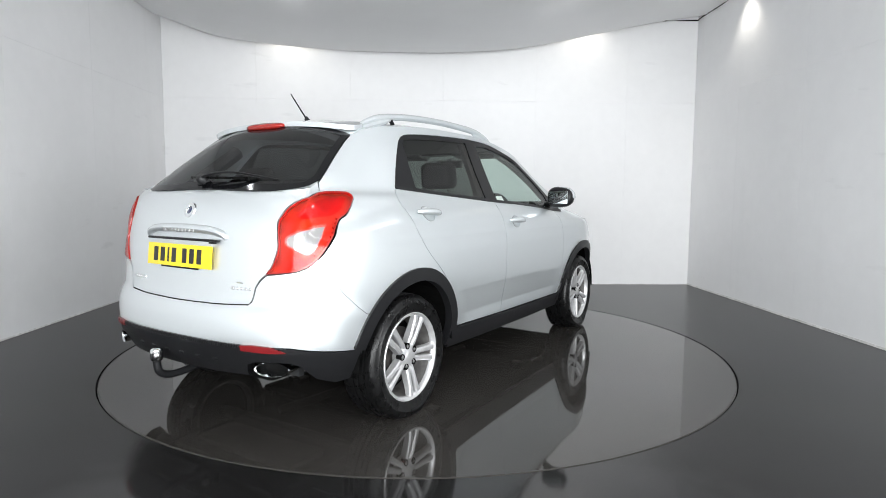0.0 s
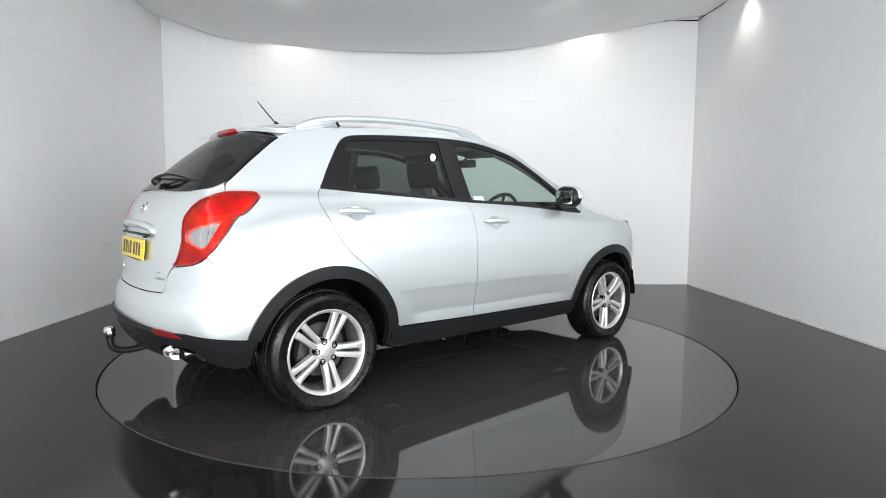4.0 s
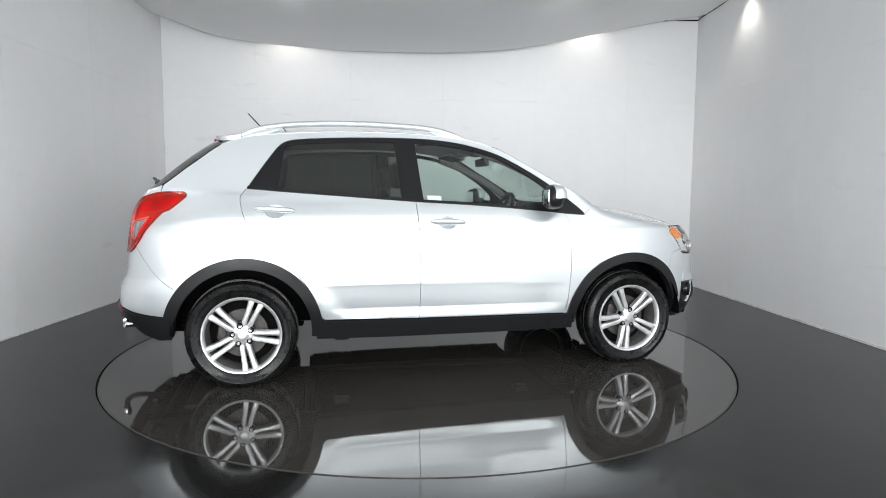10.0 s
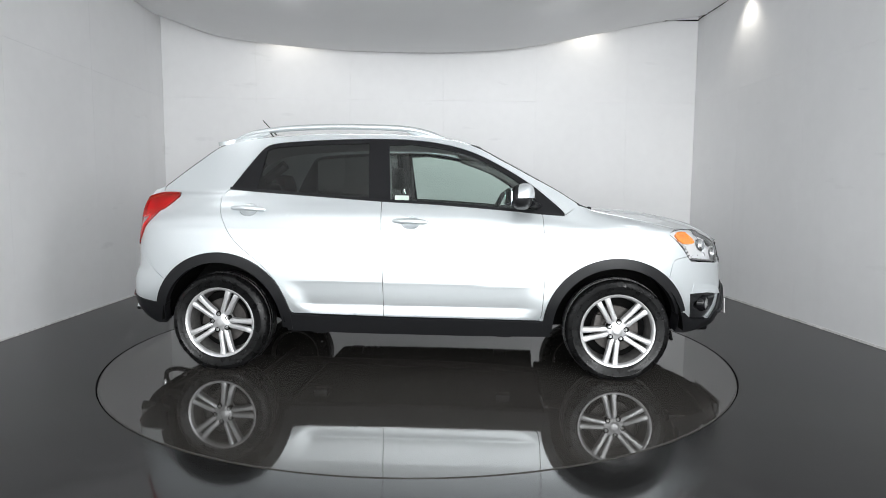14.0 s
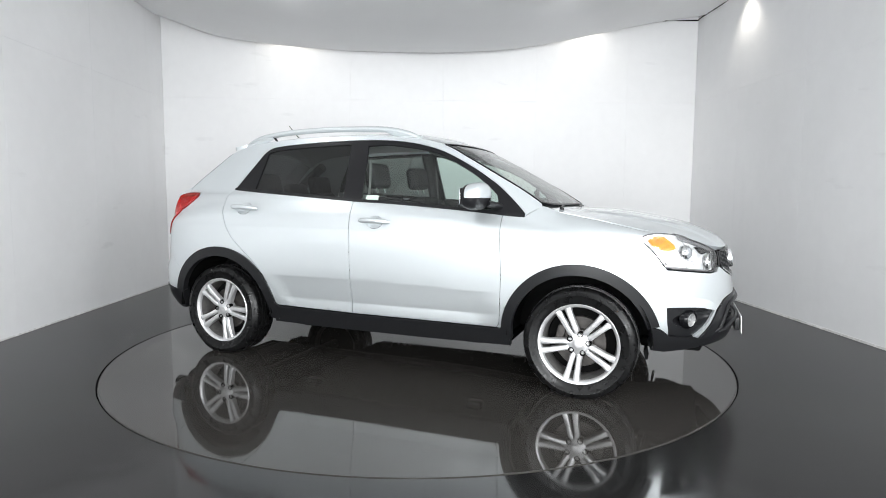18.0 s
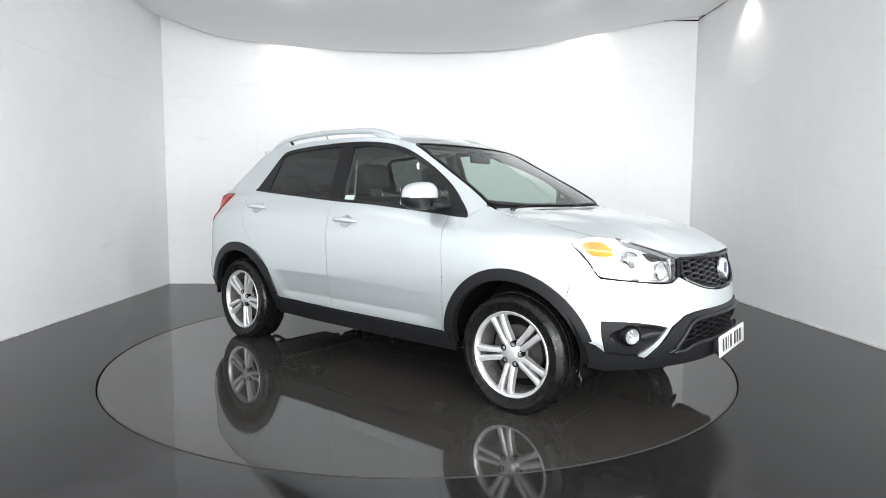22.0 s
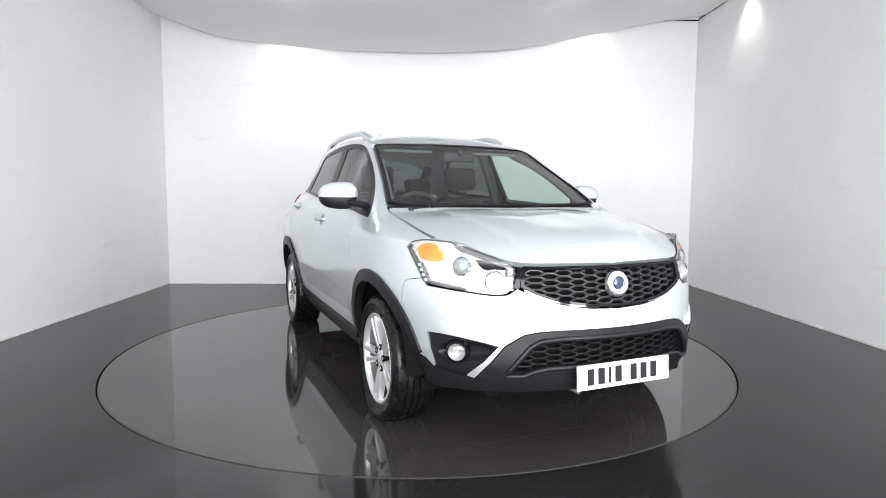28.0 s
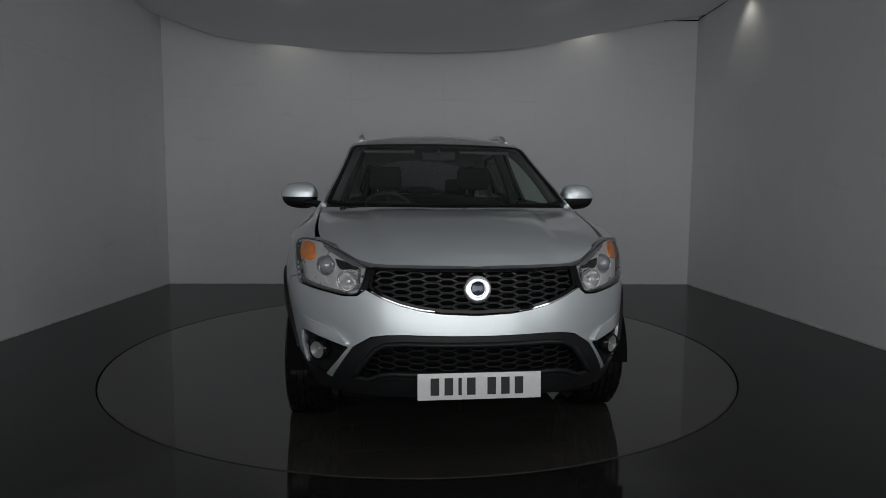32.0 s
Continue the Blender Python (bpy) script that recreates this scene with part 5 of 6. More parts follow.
for side in (-1, 1):
    sd = 1 if side < 0 else -1
    rf = [ty(-0.468, 0.491), ty(-0.471, 0.468), ty(-0.52, 0.466), ty(-0.6, 0.464), ty(-0.68, 0.467), ty(-0.652, 0.481), ty(-0.6, 0.493), ty(-0.52, 0.496)]
    panel("bumper_reflector", rf, on_tail, DEEP_RED, car, "red bumper reflector", side=sd, step=0.012, gap=0, depth=0.014, out=0.012)
    bm = bmesh.new()
    rings = []
    for x, k in ((-1.94, 0.8), (-1.98, 0.92), (-2.035, 1.0), (-2.042, 0.985), (-2.039, 0.93), (-1.96, 0.88)):
        rings.append([bm.verts.new((x - 0.03 * math.cos(a) * smooth(-1.88, -2.03, x) + 0.006 * math.sin(a), -0.605 + 0.08 * k * math.cos(a), 0.382 + 0.033 * k * math.sin(a))) for a in [2 * math.pi * i / 28 for i in range(28)]])
    for a, b in zip(rings, rings[1:]):
        for i in range(28):
            bm.faces.new((a[i], a[(i + 1) % 28], b[(i + 1) % 28], b[i]))
    tip = part("exhaust_tip", sided(bm, side), CHROME, car, "oval chrome exhaust tip")
    # black disc closes the pipe and stands for the shade inside
    bm = bmesh.new()
    bm.faces.new([bm.verts.new((-1.975 - 0.015 * math.cos(a), -0.605 + 0.071 * math.cos(a), 0.382 + 0.029 * math.sin(a))) for a in [2 * math.pi * i / 28 for i in range(28)]])
    part("exhaust_bore", sided(bm, side), GROOVE, tip, "flat black disc for the shade inside the pipe")
for y in (-0.3, -0.18, -0.06, 0.06, 0.18, 0.3):
    bm = bmesh.new()
    p = on_tail(*ty(y, 0.405))
    box(bm, (p[0] - 0.004, y, 0.405), (0.012, 0.035, 0.014), bevel=0.005)
    part("sensor_slot", bm, TRIM_BLACK, car)
# tow bar
neck = bend([(-1.8, 0.0, 0.315), (-1.95, 0.0, 0.305), (-2.08, 0.01, 0.285), (-2.16, 0.01, 0.288), (-2.205, 0.01, 0.315), (-2.215, 0.01, 0.36), (-2.215, 0.01, 0.385)], 6)
bm = bmesh.new()
tube(bm, neck, 0.019, 14)
tow = part("tow_bar", bm, PLASTIC, car, "black swan-neck tow bar")
bm = bmesh.new()
lathe(bm, [(0.0, 0.434), (0.018, 0.433), (0.028, 0.426), (0.03, 0.414), (0.029, 0.38), (0.024, 0.372)], 24, "z", (-2.215, 0.01, 0))
part("tow_ball_cap", bm, CHROME, tow, "shiny tow ball")
bm = bmesh.new()
box(bm, (-1.93, 0.0, 0.315), (0.12, 0.16, 0.05), bevel=0.01)
box(bm, (-1.86, 0.0, 0.31), (0.07, 0.9, 0.06), bevel=0.01)
part("tow_bracket", bm, PLASTIC, tow)
for y, z in ((-0.05, 0.32), (0.05, 0.305)):
    bm = bmesh.new()
    lathe(bm, [(0.0, 0.03), (0.012, 0.03), (0.014, 0.018), (0.014, 0.0)], 16, "x", (-2.025, y, z))
    part("bracket_bolt", bm, STEEL, tow)
# high brake lamp, rear wiper
bm = bmesh.new()
bmesh.ops.create_uvsphere(bm, u_segments=28, v_segments=14, radius=1.0)
for v in bm.verts:
    v.co = Vector((math.copysign(abs(v.co.x) ** 0.8, v.co.x) * 0.05, math.copysign(abs(v.co.y) ** 0.75, v.co.y) * 0.158, math.copysign(abs(v.co.z) ** 0.8, v.co.z) * 0.021))
bmesh.ops.transform(bm, matrix=pose(-1.512, 0, 1.566, 0, -8, 0), verts=bm.verts)
part("high_brake_lamp", bm, DARK_RED, car, "red high-level brake lamp")
bm = bmesh.new()
arm = bend([(-1.935, 0.0, 1.252), (-1.95, -0.04, 1.275), (-1.93, -0.2, 1.29), (-1.875, -0.36, 1.268), (-1.855, -0.46, 1.252)], 6)
tube(bm, arm, [0.016 - 0.009 * i / (len(arm) - 1) for i in range(len(arm))], 8, flat=0.6)
wiper = part("rear_wiper", bm, PLASTIC, tailgate, "black rear wiper")
bm = bmesh.new()
blade = bend([(-1.93, 0.1, 1.268), (-1.94, 0.0, 1.266), (-1.905, -0.2, 1.262), (-1.875, -0.36, 1.256), (-1.852, -0.47, 1.244)], 6)
tube(bm, blade, 0.007, 6)
part("wiper_blade", bm, RUBBER, wiper)
part("wiper_pivot", stud((-1.935, 0.0, 1.248), (-0.7, 0, 0.7), [(0.0, 0.035), (0.02, 0.033), (0.028, 0.02), (0.03, 0.0)], 20), PLASTIC, wiper)
# front wipers
for pts, piv in (([(1.15, -0.6, 1.106), (1.13, -0.4, 1.124), (1.115, -0.1, 1.134), (1.112, 0.02, 1.128)], (1.16, -0.62, 1.1)), ([(1.16, 0.1, 1.106), (1.14, 0.25, 1.122), (1.11, 0.45, 1.134), (1.075, 0.68, 1.132)], (1.165, 0.08, 1.1))):
    bm = bmesh.new()
    tube(bm, bend([(piv[0], piv[1], piv[2] + 0.008)] + pts, 5), 0.0065, 8, flat=0.7)
    w = part("front_wiper", bm, PLASTIC, car, "black windscreen wiper")
    bm = bmesh.new()
    tube(bm, bend([(a - 0.02, b, c - 0.006) for a, b, c in pts], 5), 0.006, 6)
    part("wiper_blade", bm, RUBBER, w)
    part("wiper_pivot", stud(piv, (0.2, 0, 1), [(0.0, 0.016), (0.012, 0.014), (0.015, 0.008), (0.016, -0.006)], 16), PLASTIC, w)
# antenna
antenna = part("aerial", stud((-1.195, 0, 1.628), (-0.35, 0, 1), [(0.0, 0.035), (0.007, 0.034), (0.014, 0.018), (0.024, 0.004), (0.03, -0.004)], 18), PLASTIC, car, "black roof aerial")
bm = bmesh.new()
tube(bm, [(-1.205, 0, 1.648), (-1.26, 0, 1.705), (-1.326, 0, 1.776)], [0.005, 0.0042, 0.0035], 8)
part("aerial_mast", bm, PLASTIC, antenna)
# roof rails
for side in (-1, 1):
    rail_pts = bend([(0.2, -0.535, 1.565), (0.13, -0.538, 1.590), (0.03, -0.54, 1.621), (-0.1, -0.542, 1.645), (-0.3, -0.543, 1.656), (-0.6, -0.543, 1.661), (-0.9, -0.54, 1.651), (-1.1, -0.535, 1.631), (-1.25, -0.53, 1.6), (-1.36, -0.525, 1.548)], 6)
    bm = bmesh.new()
    n = len(rail_pts)
    tube(bm, rail_pts, [0.007 + 0.0165 * min(1, 6 * min(i, n - 1 - i) / n) for i in range(n)], 12, flat=0.85)
    rail = part("roof_rail", sided(bm, side), PAINT, car, "silver roof rail")
    for x0, x1, a, b in ((0.17, -0.1, 1.585, 1.632), (-1.32, -1.06, 1.56, 1.622)):
        bm = bmesh.new()
        tube(bm, bend([(x0, -0.538, a - 0.012), ((x0 + x1) / 2, -0.54, (a + b) / 2 - 0.004), (x1, -0.541, b)], 5), [0.018, 0.019, 0.02, 0.021, 0.021, 0.021, 0.02, 0.019, 0.018, 0.014, 0.006], 8)
        part("rail_foot", sided(bm, side), PAINT, rail)
    for x1, z1 in ((-1.055, 1.611),):
        bm = bmesh.new()
        box(bm, (x1, -0.541, z1 - 0.004), (0.006, 0.03, 0.036), (0, 40 if x1 > -0.5 else -40, 0), bevel=0.004)
        part("rail_joint", sided(bm, side), PLASTIC, rail)

# ---- door handles and mirrors ----
for side in (-1, 1):
    sd = 1 if side < 0 else -1
    doors = [o for o in car.children if o.name.split(".")[0] in ("front_door", "rear_door")]
    for own, x0, x1, z0, z1 in (("rear_door", -1.229, -0.998, 1.094, 1.083), ("front_door", -0.138, 0.09, 1.016, 1.009)):
        door = [d for d in doors if d.name.split(".")[0] == own][0 if side < 0 else 1]
        xm, zm = (x0 + x1) / 2, (z0 + z1) / 2
        pts = []
        for k in range(13):
            t = k / 12
            x, z = x0 + (x1 - x0) * t, z0 + (z1 - z0) * t
            pts.append((x, -side_y(x, z) - 0.012 - 0.028 * math.sin(math.pi * t) ** 0.7, z + 0.004 * math.sin(math.pi * t)))
        bm = bmesh.new()
        tube(bm, pts, [0.007 + 0.0085 * math.sin(math.pi * k / 12) ** 0.4 for k in range(13)], 12, flat=1.2)
        part("handle", sided(bm, side), PAINT, door)
    # mirror
    cx, cy, cz = 0.69, -0.922, 1.178

    def shell(v0, v1, grow=1.0):
        bm = bmesh.new()
        rows = []
        nv, nu = 10, 28
        for j in range(nv + 1):
            v = radians(v0 + (v1 - v0) * j / nv)
            row = []
            for i in range(nu):
                u = 2 * math.pi * i / nu
                ex = 0.75
                cu, su = math.cos(u), math.sin(u)
                rr = max(0.0, math.cos(v)) ** 0.7
                x = 0.066 * rr * math.copysign(abs(cu) ** ex, cu)
                y = 0.115 * rr * math.copysign(abs(su) ** ex, su)
                z = 0.082 * math.copysign(abs(math.sin(v)) ** 0.85, v)
                x = min(x, 1) if x > -0.05 else -0.05 + (x + 0.05) * 0.25
                row.append(bm.verts.new((cx + grow * x + 0.14 * y + 0.02 * z, cy + grow * y, cz + grow * z * (1.0 + 0.9 * y) )))
            rows.append(row)
        for a, b in zip(rows, rows[1:]):
            for i in range(nu):
                bm.faces.new((a[i], a[(i + 1) % nu], b[(i + 1) % nu], b[i]))
        return bm
    mir = part("door_mirror", sided(shell(-89, 89), side), PLASTIC, car, "door mirror with a silver cap and a black base")
    cap = shell(-4, 89, 1.02)
    bmesh.ops.translate(cap, vec=(0.014, -0.001, 0.001), verts=cap.verts)
    part("mirror_cap", sided(cap, side), PAINT, mir)
    bm = bmesh.new()
    box(bm, (cx - 0.0555, cy + 0.002, cz), (0.007, 0.17, 0.1), (0, 0, -8), bevel=0.003)
    part("mirror_glass", sided(bm, side), principled("mirror_glass", (0.75, 0.78, 0.8), 0.02, 1.0) if side < 0 else bpy.data.materials["mirror_glass"], mir, "silvered mirror glass")
    bm = bmesh.new()
    tube(bm, [(0.79, -0.765, 1.118), (0.77, -0.82, 1.128), (0.745, -0.87, 1.136)], [0.042, 0.036, 0.034], 12, flat=0.6)
    part("mirror_arm", sided(bm, side), PLASTIC, mir)
    bm = bmesh.new()
    tube(bm, bend([(cx + 0.072, cy + 0.04, cz + 0.002), (cx + 0.067, cy - 0.03, cz + 0.002), (cx + 0.052, cy - 0.07, cz + 0.004), (cx + 0.035, cy - 0.086, cz + 0.004)], 5), 0.007, 8)
    part("mirror_indicator", sided(bm, side), REFLECTOR, mir, "clear side indicator strip")
bm = bmesh.new()
sticker = [(-0.141, 1.187), (-0.047, 1.186), (-0.046, 1.152), (-0.141, 1.158)]
panel("window_sticker", sticker, on_side, PAPER, car, "small white paper sticker", step=0.03, gap=0, depth=0.0, out=-0.009)


# ---- wheels ----
def make_wheel(turned):
    bm = bmesh.new()
    tread = []
    for k in range(-2, 3):
        c = k * 0.034
        tread += [(0.338 - 0.0014 * k * k, c - 0.013), (0.338 - 0.0014 * k * k, c + 0.013), (0.328, c + 0.0145), (0.328, c + 0.0195)]
    tread = tread[:-2]
    prof = [(0.228, -0.094), (0.24, -0.104), (0.262, -0.1125), (0.285, -0.1135), (0.287, -0.115), (0.291, -0.115), (0.293, -0.112), (0.311, -0.108), (0.323, -0.099), (0.33, -0.089)]
    prof = prof + tread + [(r, -y) for r, y in reversed(prof)]
    lathe(bm, prof, 96)
    for v in bm.verts:
        r = math.hypot(v.co.x, v.co.z)
        # notches across the shoulders
        if 0.318 < r and 0.07 < abs(v.co.y) < 0.105 and round(math.atan2(v.co.z, v.co.x) / (2 * math.pi) * 96) % 3 == 0:
            v.co.x, v.co.z = v.co.x * 0.994, v.co.z * 0.994
        # bulge over the contact patch
        if v.co.z < -0.2 and r > 0.23:
            v.co.y *= 1 + 0.13 * smooth(-0.22, -HUB, v.co.z)
        v.co.z = max(v.co.z, -HUB)
    wheel = part("wheel", bm, RUBBER, car, "five twin-spoke silver alloy wheel with a worn black tyre", sharp=50)
    bm = bmesh.new()
    lathe(bm, [(0.2335, -0.088), (0.238, -0.098), (0.2395, -0.104), (0.236, -0.1075), (0.229, -0.106), (0.222, -0.099), (0.217, -0.086), (0.216, -0.078)], 72)
    part("rim", bm, ALLOY, wheel)
    bm = bmesh.new()
    lathe(bm, [(0.216, -0.078), (0.212, -0.05), (0.205, 0.02), (0.212, 0.09), (0.23, 0.1)], 72)
    part("rim_barrel", bm, BARREL, wheel, "inner barrel, alloy darkened for the shade behind the spokes")
    for k in range(5):
        for s in (-1, 1):
            bm = bmesh.new()
            rows = []
            # radius, inner and outer edge off the arm's middle, face, thickness
            for r, q0, q1, yf, th in ((0.04, 0.0005, 0.026, -0.082, 0.03), (0.066, 0.0012, 0.0345, -0.086, 0.036), (0.082, 0.003, 0.038, -0.089, 0.04), (0.1, 0.0052, 0.0375, -0.0915, 0.042), (0.13, 0.0072, 0.0395, -0.0945, 0.04), (0.17, 0.0092, 0.044, -0.098, 0.036), (0.2, 0.0105, 0.049, -0.1, 0.032), (0.2245, 0.012, 0.058, -0.1, 0.026)):
                w = q1 - q0
                sec = [(q0, yf + th), (q0, yf + 0.009), (q0 + w * 0.12, yf + 0.003), (q0 + w * 0.3, yf), (q1 - w * 0.3, yf + 0.001), (q1 - w * 0.08, yf + 0.007), (q1, yf + th)]
                rows.append([bm.verts.new((r, y, s * q)) for q, y in sec])
            for a, b in zip(rows, rows[1:]):
                for i in range(7):
                    bm.faces.new((a[i], a[(i + 1) % 7], b[(i + 1) % 7], b[i]))
            bm.faces.new(rows[0])
            bm.faces.new(rows[-1])
            ang = radians(turned + 72 * k)
            # angles run from the car's front upwards as seen from the right
            bmesh.ops.rotate(bm, cent=(0, 0, 0), matrix=Matrix.Rotation(-ang, 3, "Y"), verts=bm.verts)
            part("spoke", bm, ALLOY, wheel, sharp=28)
        ang = radians(turned + 36 + 72 * k)
        c = Vector((0.058 * math.cos(ang), -0.086, 0.058 * math.sin(ang)))
        part("wheel_bolt", stud(c, (0, -1, 0), [(0.0, 0.006), (0.006, 0.006), (0.0085, 0.002), (0.0105, -0.01)], 6), STEEL, wheel)
        # raised black ring stands in for the shade in the bolt's recess
        part("bolt_shade_ring", stud(c, (0, -1, 0), [(0.0105, -0.006), (0.0125, 0.003), (0.0155, 0.0045), (0.0175, 0.002), (0.0175, -0.03)], 16), GROOVE, wheel)
    bm = bmesh.new()
    lathe(bm, [(0.0, -0.094), (0.02, -0.0935), (0.028, -0.092), (0.03, -0.09), (0.046, -0.087), (0.062, -0.084), (0.071, -0.074), (0.073, -0.04), (0.073, -0.02)], 40)
    part("hub_cap", bm, ALLOY, wheel)
    bm = bmesh.new()
    lathe(bm, [(0.0, -0.03), (0.075, -0.03), (0.08, -0.012), (0.15, -0.012), (0.152, -0.008), (0.152, 0.012), (0.14, 0.014), (0.0, 0.014)], 48)
    part("brake_disc", bm, DISC_IRON, wheel)
    bm = bmesh.new()
    box(bm, (-0.118, -0.01, 0.03), (0.05, 0.06, 0.13), (0, 12, 0), bevel=0.012)
    part("brake_caliper", bm, DISC_IRON, wheel)
    bm = bmesh.new()
    lathe(bm, [(0.0, 0.03), (0.2, 0.03), (0.205, 0.05)], 32)
    part("backing_plate", bm, GROOVE, wheel)
    return wheel


wheel_f, wheel_r = make_wheel(44), make_wheel(-6)
wheel_f.matrix_basis = pose(1.32, -0.772, HUB)
wheel_r.matrix_basis = pose(-1.32, -0.772, HUB)
copy_thing(wheel_f, pose(1.32, 0.772, HUB, 0, 0, 180))
copy_thing(wheel_r, pose(-1.32, 0.772, HUB, 0, 0, 180))

# ---- underside ----
bm = bmesh.new()
box(bm, (0.0, 0, 0.275), (1.75, 1.5, 0.05), bevel=0.02)
box(bm, (1.45, 0, 0.3), (1.1, 1.0, 0.06), bevel=0.02)
box(bm, (-1.45, 0, 0.31), (1.0, 1.0, 0.06), bevel=0.02)
box(bm, (1.82, 0, 0.305), (0.34, 1.16, 0.06), bevel=0.02)
part("floor_pan", bm, GROOVE, car)
bm = bmesh.new()
tube(bm, [(-1.325, -0.7, 0.3), (-1.325, 0.7, 0.3)], 0.04, 12)
tube(bm, [(1.325, -0.7, 0.3), (1.325, 0.7, 0.3)], 0.035, 12)
tube(bm, bend([(0.9, 0.1, 0.25), (0.2, 0.15, 0.23), (-0.8, 0.2, 0.235), (-1.2, 0.3, 0.26)], 5), 0.03, 10)
box(bm, (-1.62, 0.0, 0.31), (0.28, 0.8, 0.13), bevel=0.04)
part("axle", bm, DISC_IRON, car, "dark axle and exhaust pipe")
for side in (-1, 1):
    for x in (0.6, -0.7):
        bm = bmesh.new()
        box(bm, (x, side * 0.6, 0.235), (0.1, 0.08, 0.06), bevel=0.01)
        part("jacking_pad", bm, PLASTIC, car)

for side in (-1, 1):
    bm = bmesh.new()
    box(bm, (1.69, side * 0.7, 0.272), (0.016, 0.14, 0.06), (0, -12, 0), bevel=0.006)
    part("air_deflector", bm, GROOVE, car)


# ---- cabin ----
bm = bmesh.new()
box(bm, (0.0, 0, 0.32), (1.6, 1.5, 0.04))
box(bm, (-1.33, 0, 0.34), (1.1, 1.0, 0.04))
for y in (-0.76, 0.76):
    box(bm, (-0.015, y, 0.68), (1.63, 0.03, 0.72), bevel=0.01)
    box(bm, (-1.2, y, 0.93), (0.72, 0.03, 0.22), bevel=0.01)
box(bm, (1.06, 0, 0.72), (0.03, 1.0, 0.75))
box(bm, (-1.9, 0, 0.7), (0.03, 1.3, 0.75))
part("cabin_tub", bm, CABIN, car, "dark grey cabin lining")


def lining(name, x0, x1, inset, drop, material):
    verts, faces = [], []
    nx2, ny2 = 24, 12
    for i in range(nx2 + 1):
        x = x0 + (x1 - x0) * i / nx2
        for j in range(ny2 + 1):
            y = (edge_y(x) - inset) * (2 * j / ny2 - 1)
            verts.append((x, y, top_z(x, y) - drop))
    for i in range(nx2):
        for j in range(ny2):
            a = i * (ny2 + 1) + j
            faces.append((a, a + 1, a + ny2 + 2, a + ny2 + 1))
    return link_mesh(name, verts, faces, material, car)


lining("headliner", -1.5, 0.36, 0.02, 0.03, HEADLINER)
for side in (-1, 1):
    for nm, path, r in (("pillar_trim", [(1.0, -0.69, 1.12), (0.75, -0.64, 1.28), (0.5, -0.595, 1.41), (0.25, -0.565, 1.5)], 0.03), ("pillar_trim", [(-0.25, -0.73, 1.05), (-0.26, -0.66, 1.3), (-0.27, -0.565, 1.54)], 0.045),
                        ("pillar_trim", [(-1.72, -0.56, 1.15), (-1.5, -0.52, 1.32), (-1.32, -0.5, 1.45)], 0.045)):
        bm = bmesh.new()
        tube(bm, bend(path, 4), r, 8)
        part(nm, sided(bm, side), TRIM_GREY if r < 0.045 else CABIN, car)
    for x0, x1 in ((-0.18, 0.8), (-1.1, -0.33)):
        bm = bmesh.new()
        box(bm, ((x0 + x1) / 2, -0.725, 1.07), (x1 - x0, 0.06, 0.1), (0, 3, 0), bevel=0.02)
        part("door_sill_trim", sided(bm, side), CABIN, car)


def cushion(bm, centre, size, turn=(0, 0, 0), bevel=0.05, puff=0.0):
    box(bm, centre, size, turn, bevel=bevel, seg=4)


for y in (-0.365, 0.365):
    bm = bmesh.new()
    cushion(bm, (0.1, y, 0.62), (0.5, 0.5, 0.16), (0, -6, 0), 0.06)
    seat = part("front_seat", bm, CLOTH, car, "dark cloth front seat", sharp=60)
    bm = bmesh.new()
    cushion(bm, (-0.16, y, 0.905), (0.14, 0.5, 0.54), (0, -14, 0), 0.055)
    cushion(bm, (-0.12, y - 0.2, 0.9), (0.15, 0.1, 0.5), (0, -14, 0), 0.045)
    cushion(bm, (-0.12, y + 0.2, 0.9), (0.15, 0.1, 0.5), (0, -14, 0), 0.045)
    part("backrest", bm, CLOTH, seat, sharp=60)
    bm = bmesh.new()
    cushion(bm, (-0.27, y, 1.325), (0.105, 0.27, 0.185), (0, -10, 0), 0.05)
    part("headrest", bm, CLOTH, seat, sharp=60)
    for d in (-0.06, 0.06):
        bm = bmesh.new()
        tube(bm, [(-0.235, y + d, 1.2), (-0.255, y + d, 1.28)], 0.006, 8)
        part("headrest_post", bm, CHROME, seat)
for side in (-1, 1):
    bm = bmesh.new()
    pts = bend([(-0.2, -0.6, 1.43), (-0.19, -0.63, 1.25), (-0.2, -0.655, 0.95), (-0.22, -0.66, 0.7)], 4)
    for a, b in zip(pts, pts[1:]):
        bm.faces.new([bm.verts.new(q) for q in ((a[0] - 0.008, a[1], a[2]), (a[0] + 0.008, a[1] + 0.004, a[2]), (b[0] + 0.008, b[1] + 0.004, b[2]), (b[0] - 0.008, b[1], b[2]))])
    bmesh.ops.remove_doubles(bm, verts=bm.verts, dist=0.0001)
    part("seat_belt", sided(bm, side), BELT_WEB, car, "pale grey seat belt")
bm = bmesh.new()
cushion(bm, (-0.85, 0, 0.62), (0.5, 1.02, 0.16), (0, -6, 0), 0.06)
bench = part("rear_seat", bm, CLOTH, car, "dark cloth rear bench", sharp=60)
bm = bmesh.new()
cushion(bm, (-1.16, 0, 0.93), (0.15, 1.02, 0.56), (0, -20, 0), 0.06)
part("backrest", bm, CLOTH, bench, sharp=60)
for y in (-0.37, 0.37, 0.0):
    bm = bmesh.new()
    cushion(bm, (-1.27, y, 1.27 if y else 1.22), (0.1, 0.26, 0.16 if y else 0.11), (0, -14, 0), 0.045)
    part("headrest", bm, CLOTH, bench, sharp=60)
bm = bmesh.new()
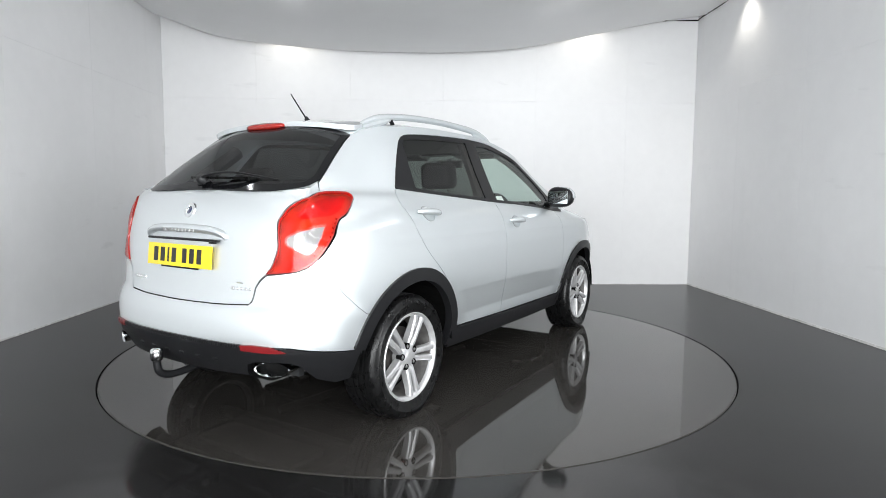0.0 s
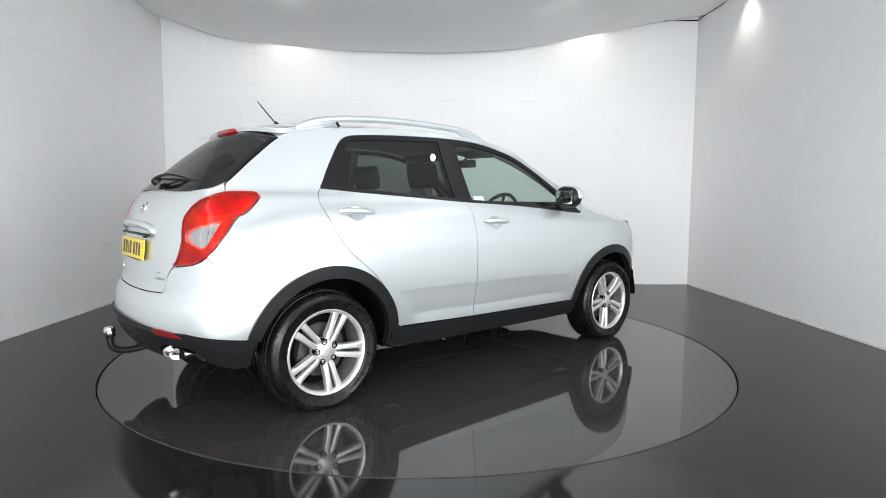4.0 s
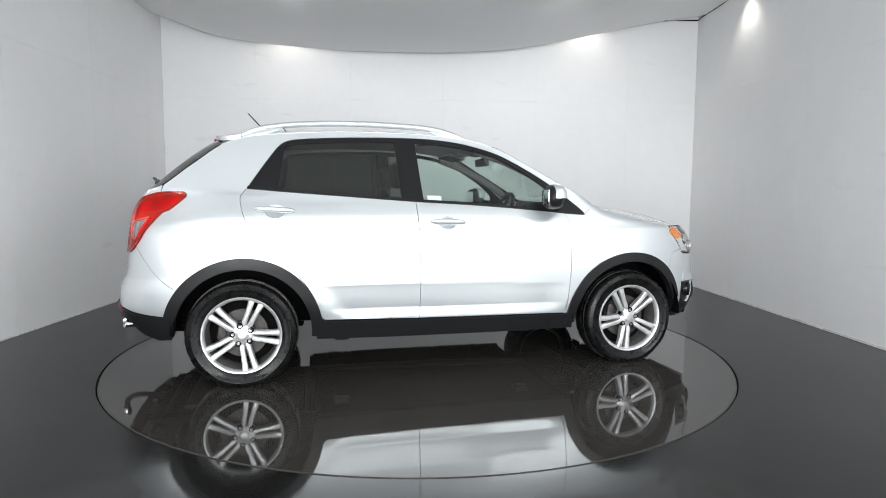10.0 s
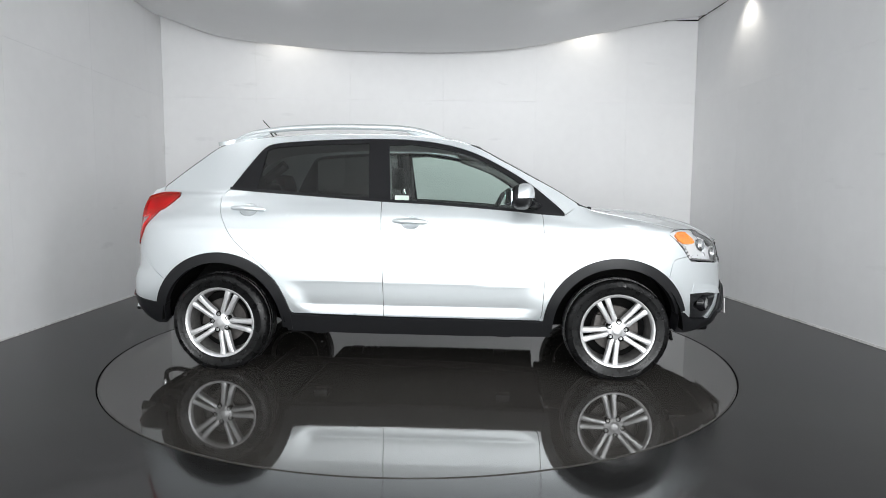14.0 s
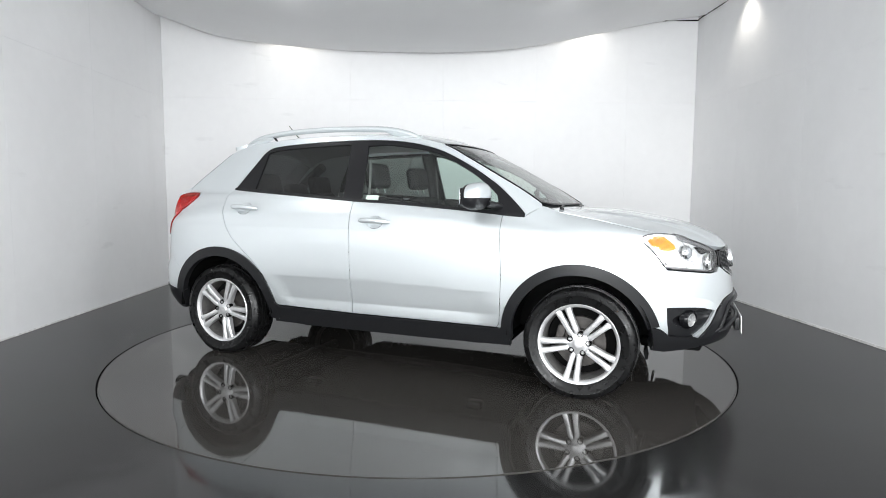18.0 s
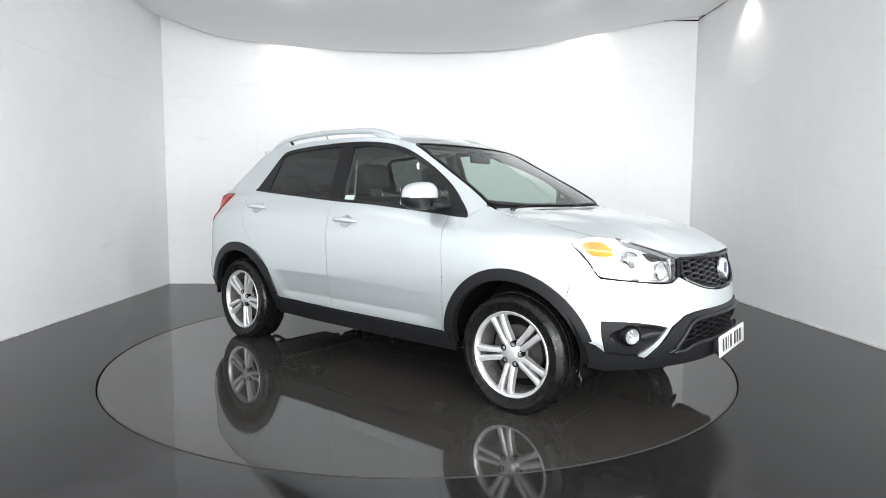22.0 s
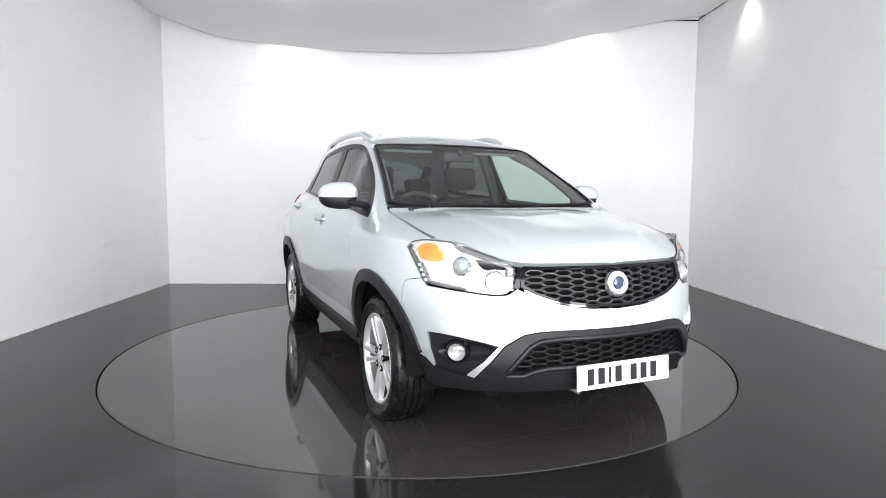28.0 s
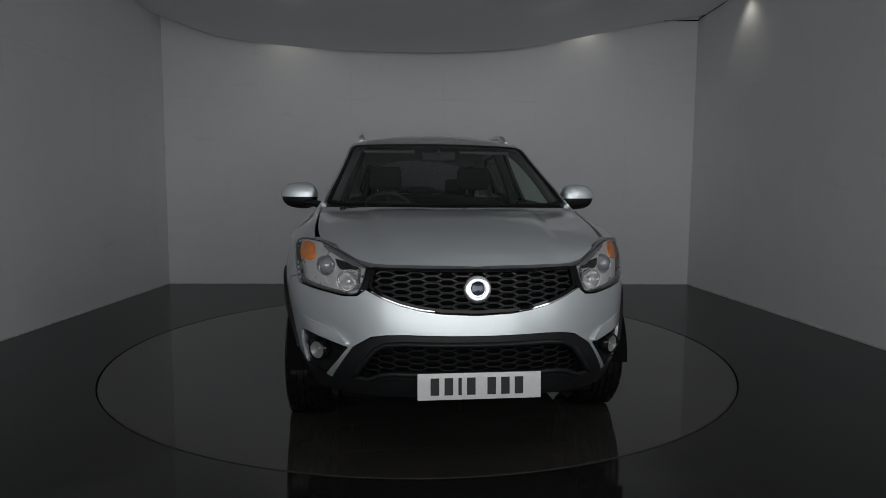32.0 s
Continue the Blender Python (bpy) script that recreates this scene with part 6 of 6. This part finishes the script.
box(bm, (0.86, 0, 0.93), (0.42, 1.42, 0.3), (0, 6, 0), bevel=0.07, seg=4)
box(bm, (0.78, -0.36, 1.09), (0.2, 0.34, 0.08), (0, 10, 0), bevel=0.035, seg=3)
box(bm, (0.72, 0, 0.8), (0.3, 0.3, 0.5), bevel=0.04)
part("dashboard", bm, CABIN, car, "dark grey dashboard", sharp=60)
bm = bmesh.new()
ring = [(0.185 * math.cos(a), 0.185 * math.sin(a), 0) for a in [2 * math.pi * k / 40 for k in range(41)]]
tube(bm, ring, 0.015, 10, caps=False)
lathe(bm, [(0.0, 0.03), (0.05, 0.028), (0.065, 0.01), (0.06, -0.03)], 24, "z")
for a in (0, 180, 270):
    c, s = math.cos(radians(a)), math.sin(radians(a))
    tube(bm, [(0.05 * c, 0.05 * s, 0.0), (0.18 * c, 0.18 * s, 0.0)], [0.022, 0.014], 8, flat=0.5)
bmesh.ops.transform(bm, matrix=Matrix.Translation((0.5, -0.36, 1.035)) @ Euler((0, radians(-62), 0)).to_matrix().to_4x4() @ Euler((0, 0, radians(90))).to_matrix().to_4x4(), verts=bm.verts)
part("steering_wheel", bm, CABIN, car, "dark steering wheel", sharp=60)
bm = bmesh.new()
box(bm, (0.47, 0, 1.452), (0.035, 0.24, 0.065), (0, -8, 4), bevel=0.016, seg=3)
box(bm, (0.485, 0, 1.482), (0.025, 0.03, 0.04), (0, -30, 0), bevel=0.008)
part("cabin_mirror", bm, CABIN, car, "dark rear-view mirror")
for y in (-0.34, 0.34):
    bm = bmesh.new()
    box(bm, (0.3, y, 1.505), (0.15, 0.36, 0.02), (0, 12, 0), bevel=0.008)
    part("sun_visor", bm, TRIM_GREY, car)


# ---- what moves ----
def turn_at(t):
    return 55.73 - 4.406 * t - 0.0004988 * t * t


def motions():
    rows_t = [(t, pose(0, 0, 0, 0, 0, turn_at(t) - 55.73)) for t in range(0, 33, 2)]
    rows_c = [(t, pose(0, 0, 0, 0, 0, turn_at(t)) @ pose(0.023, 0.067, 0)) for t in range(0, 33)]
    walk(turntable, rows_t)
    walk(car, rows_c)


motions()
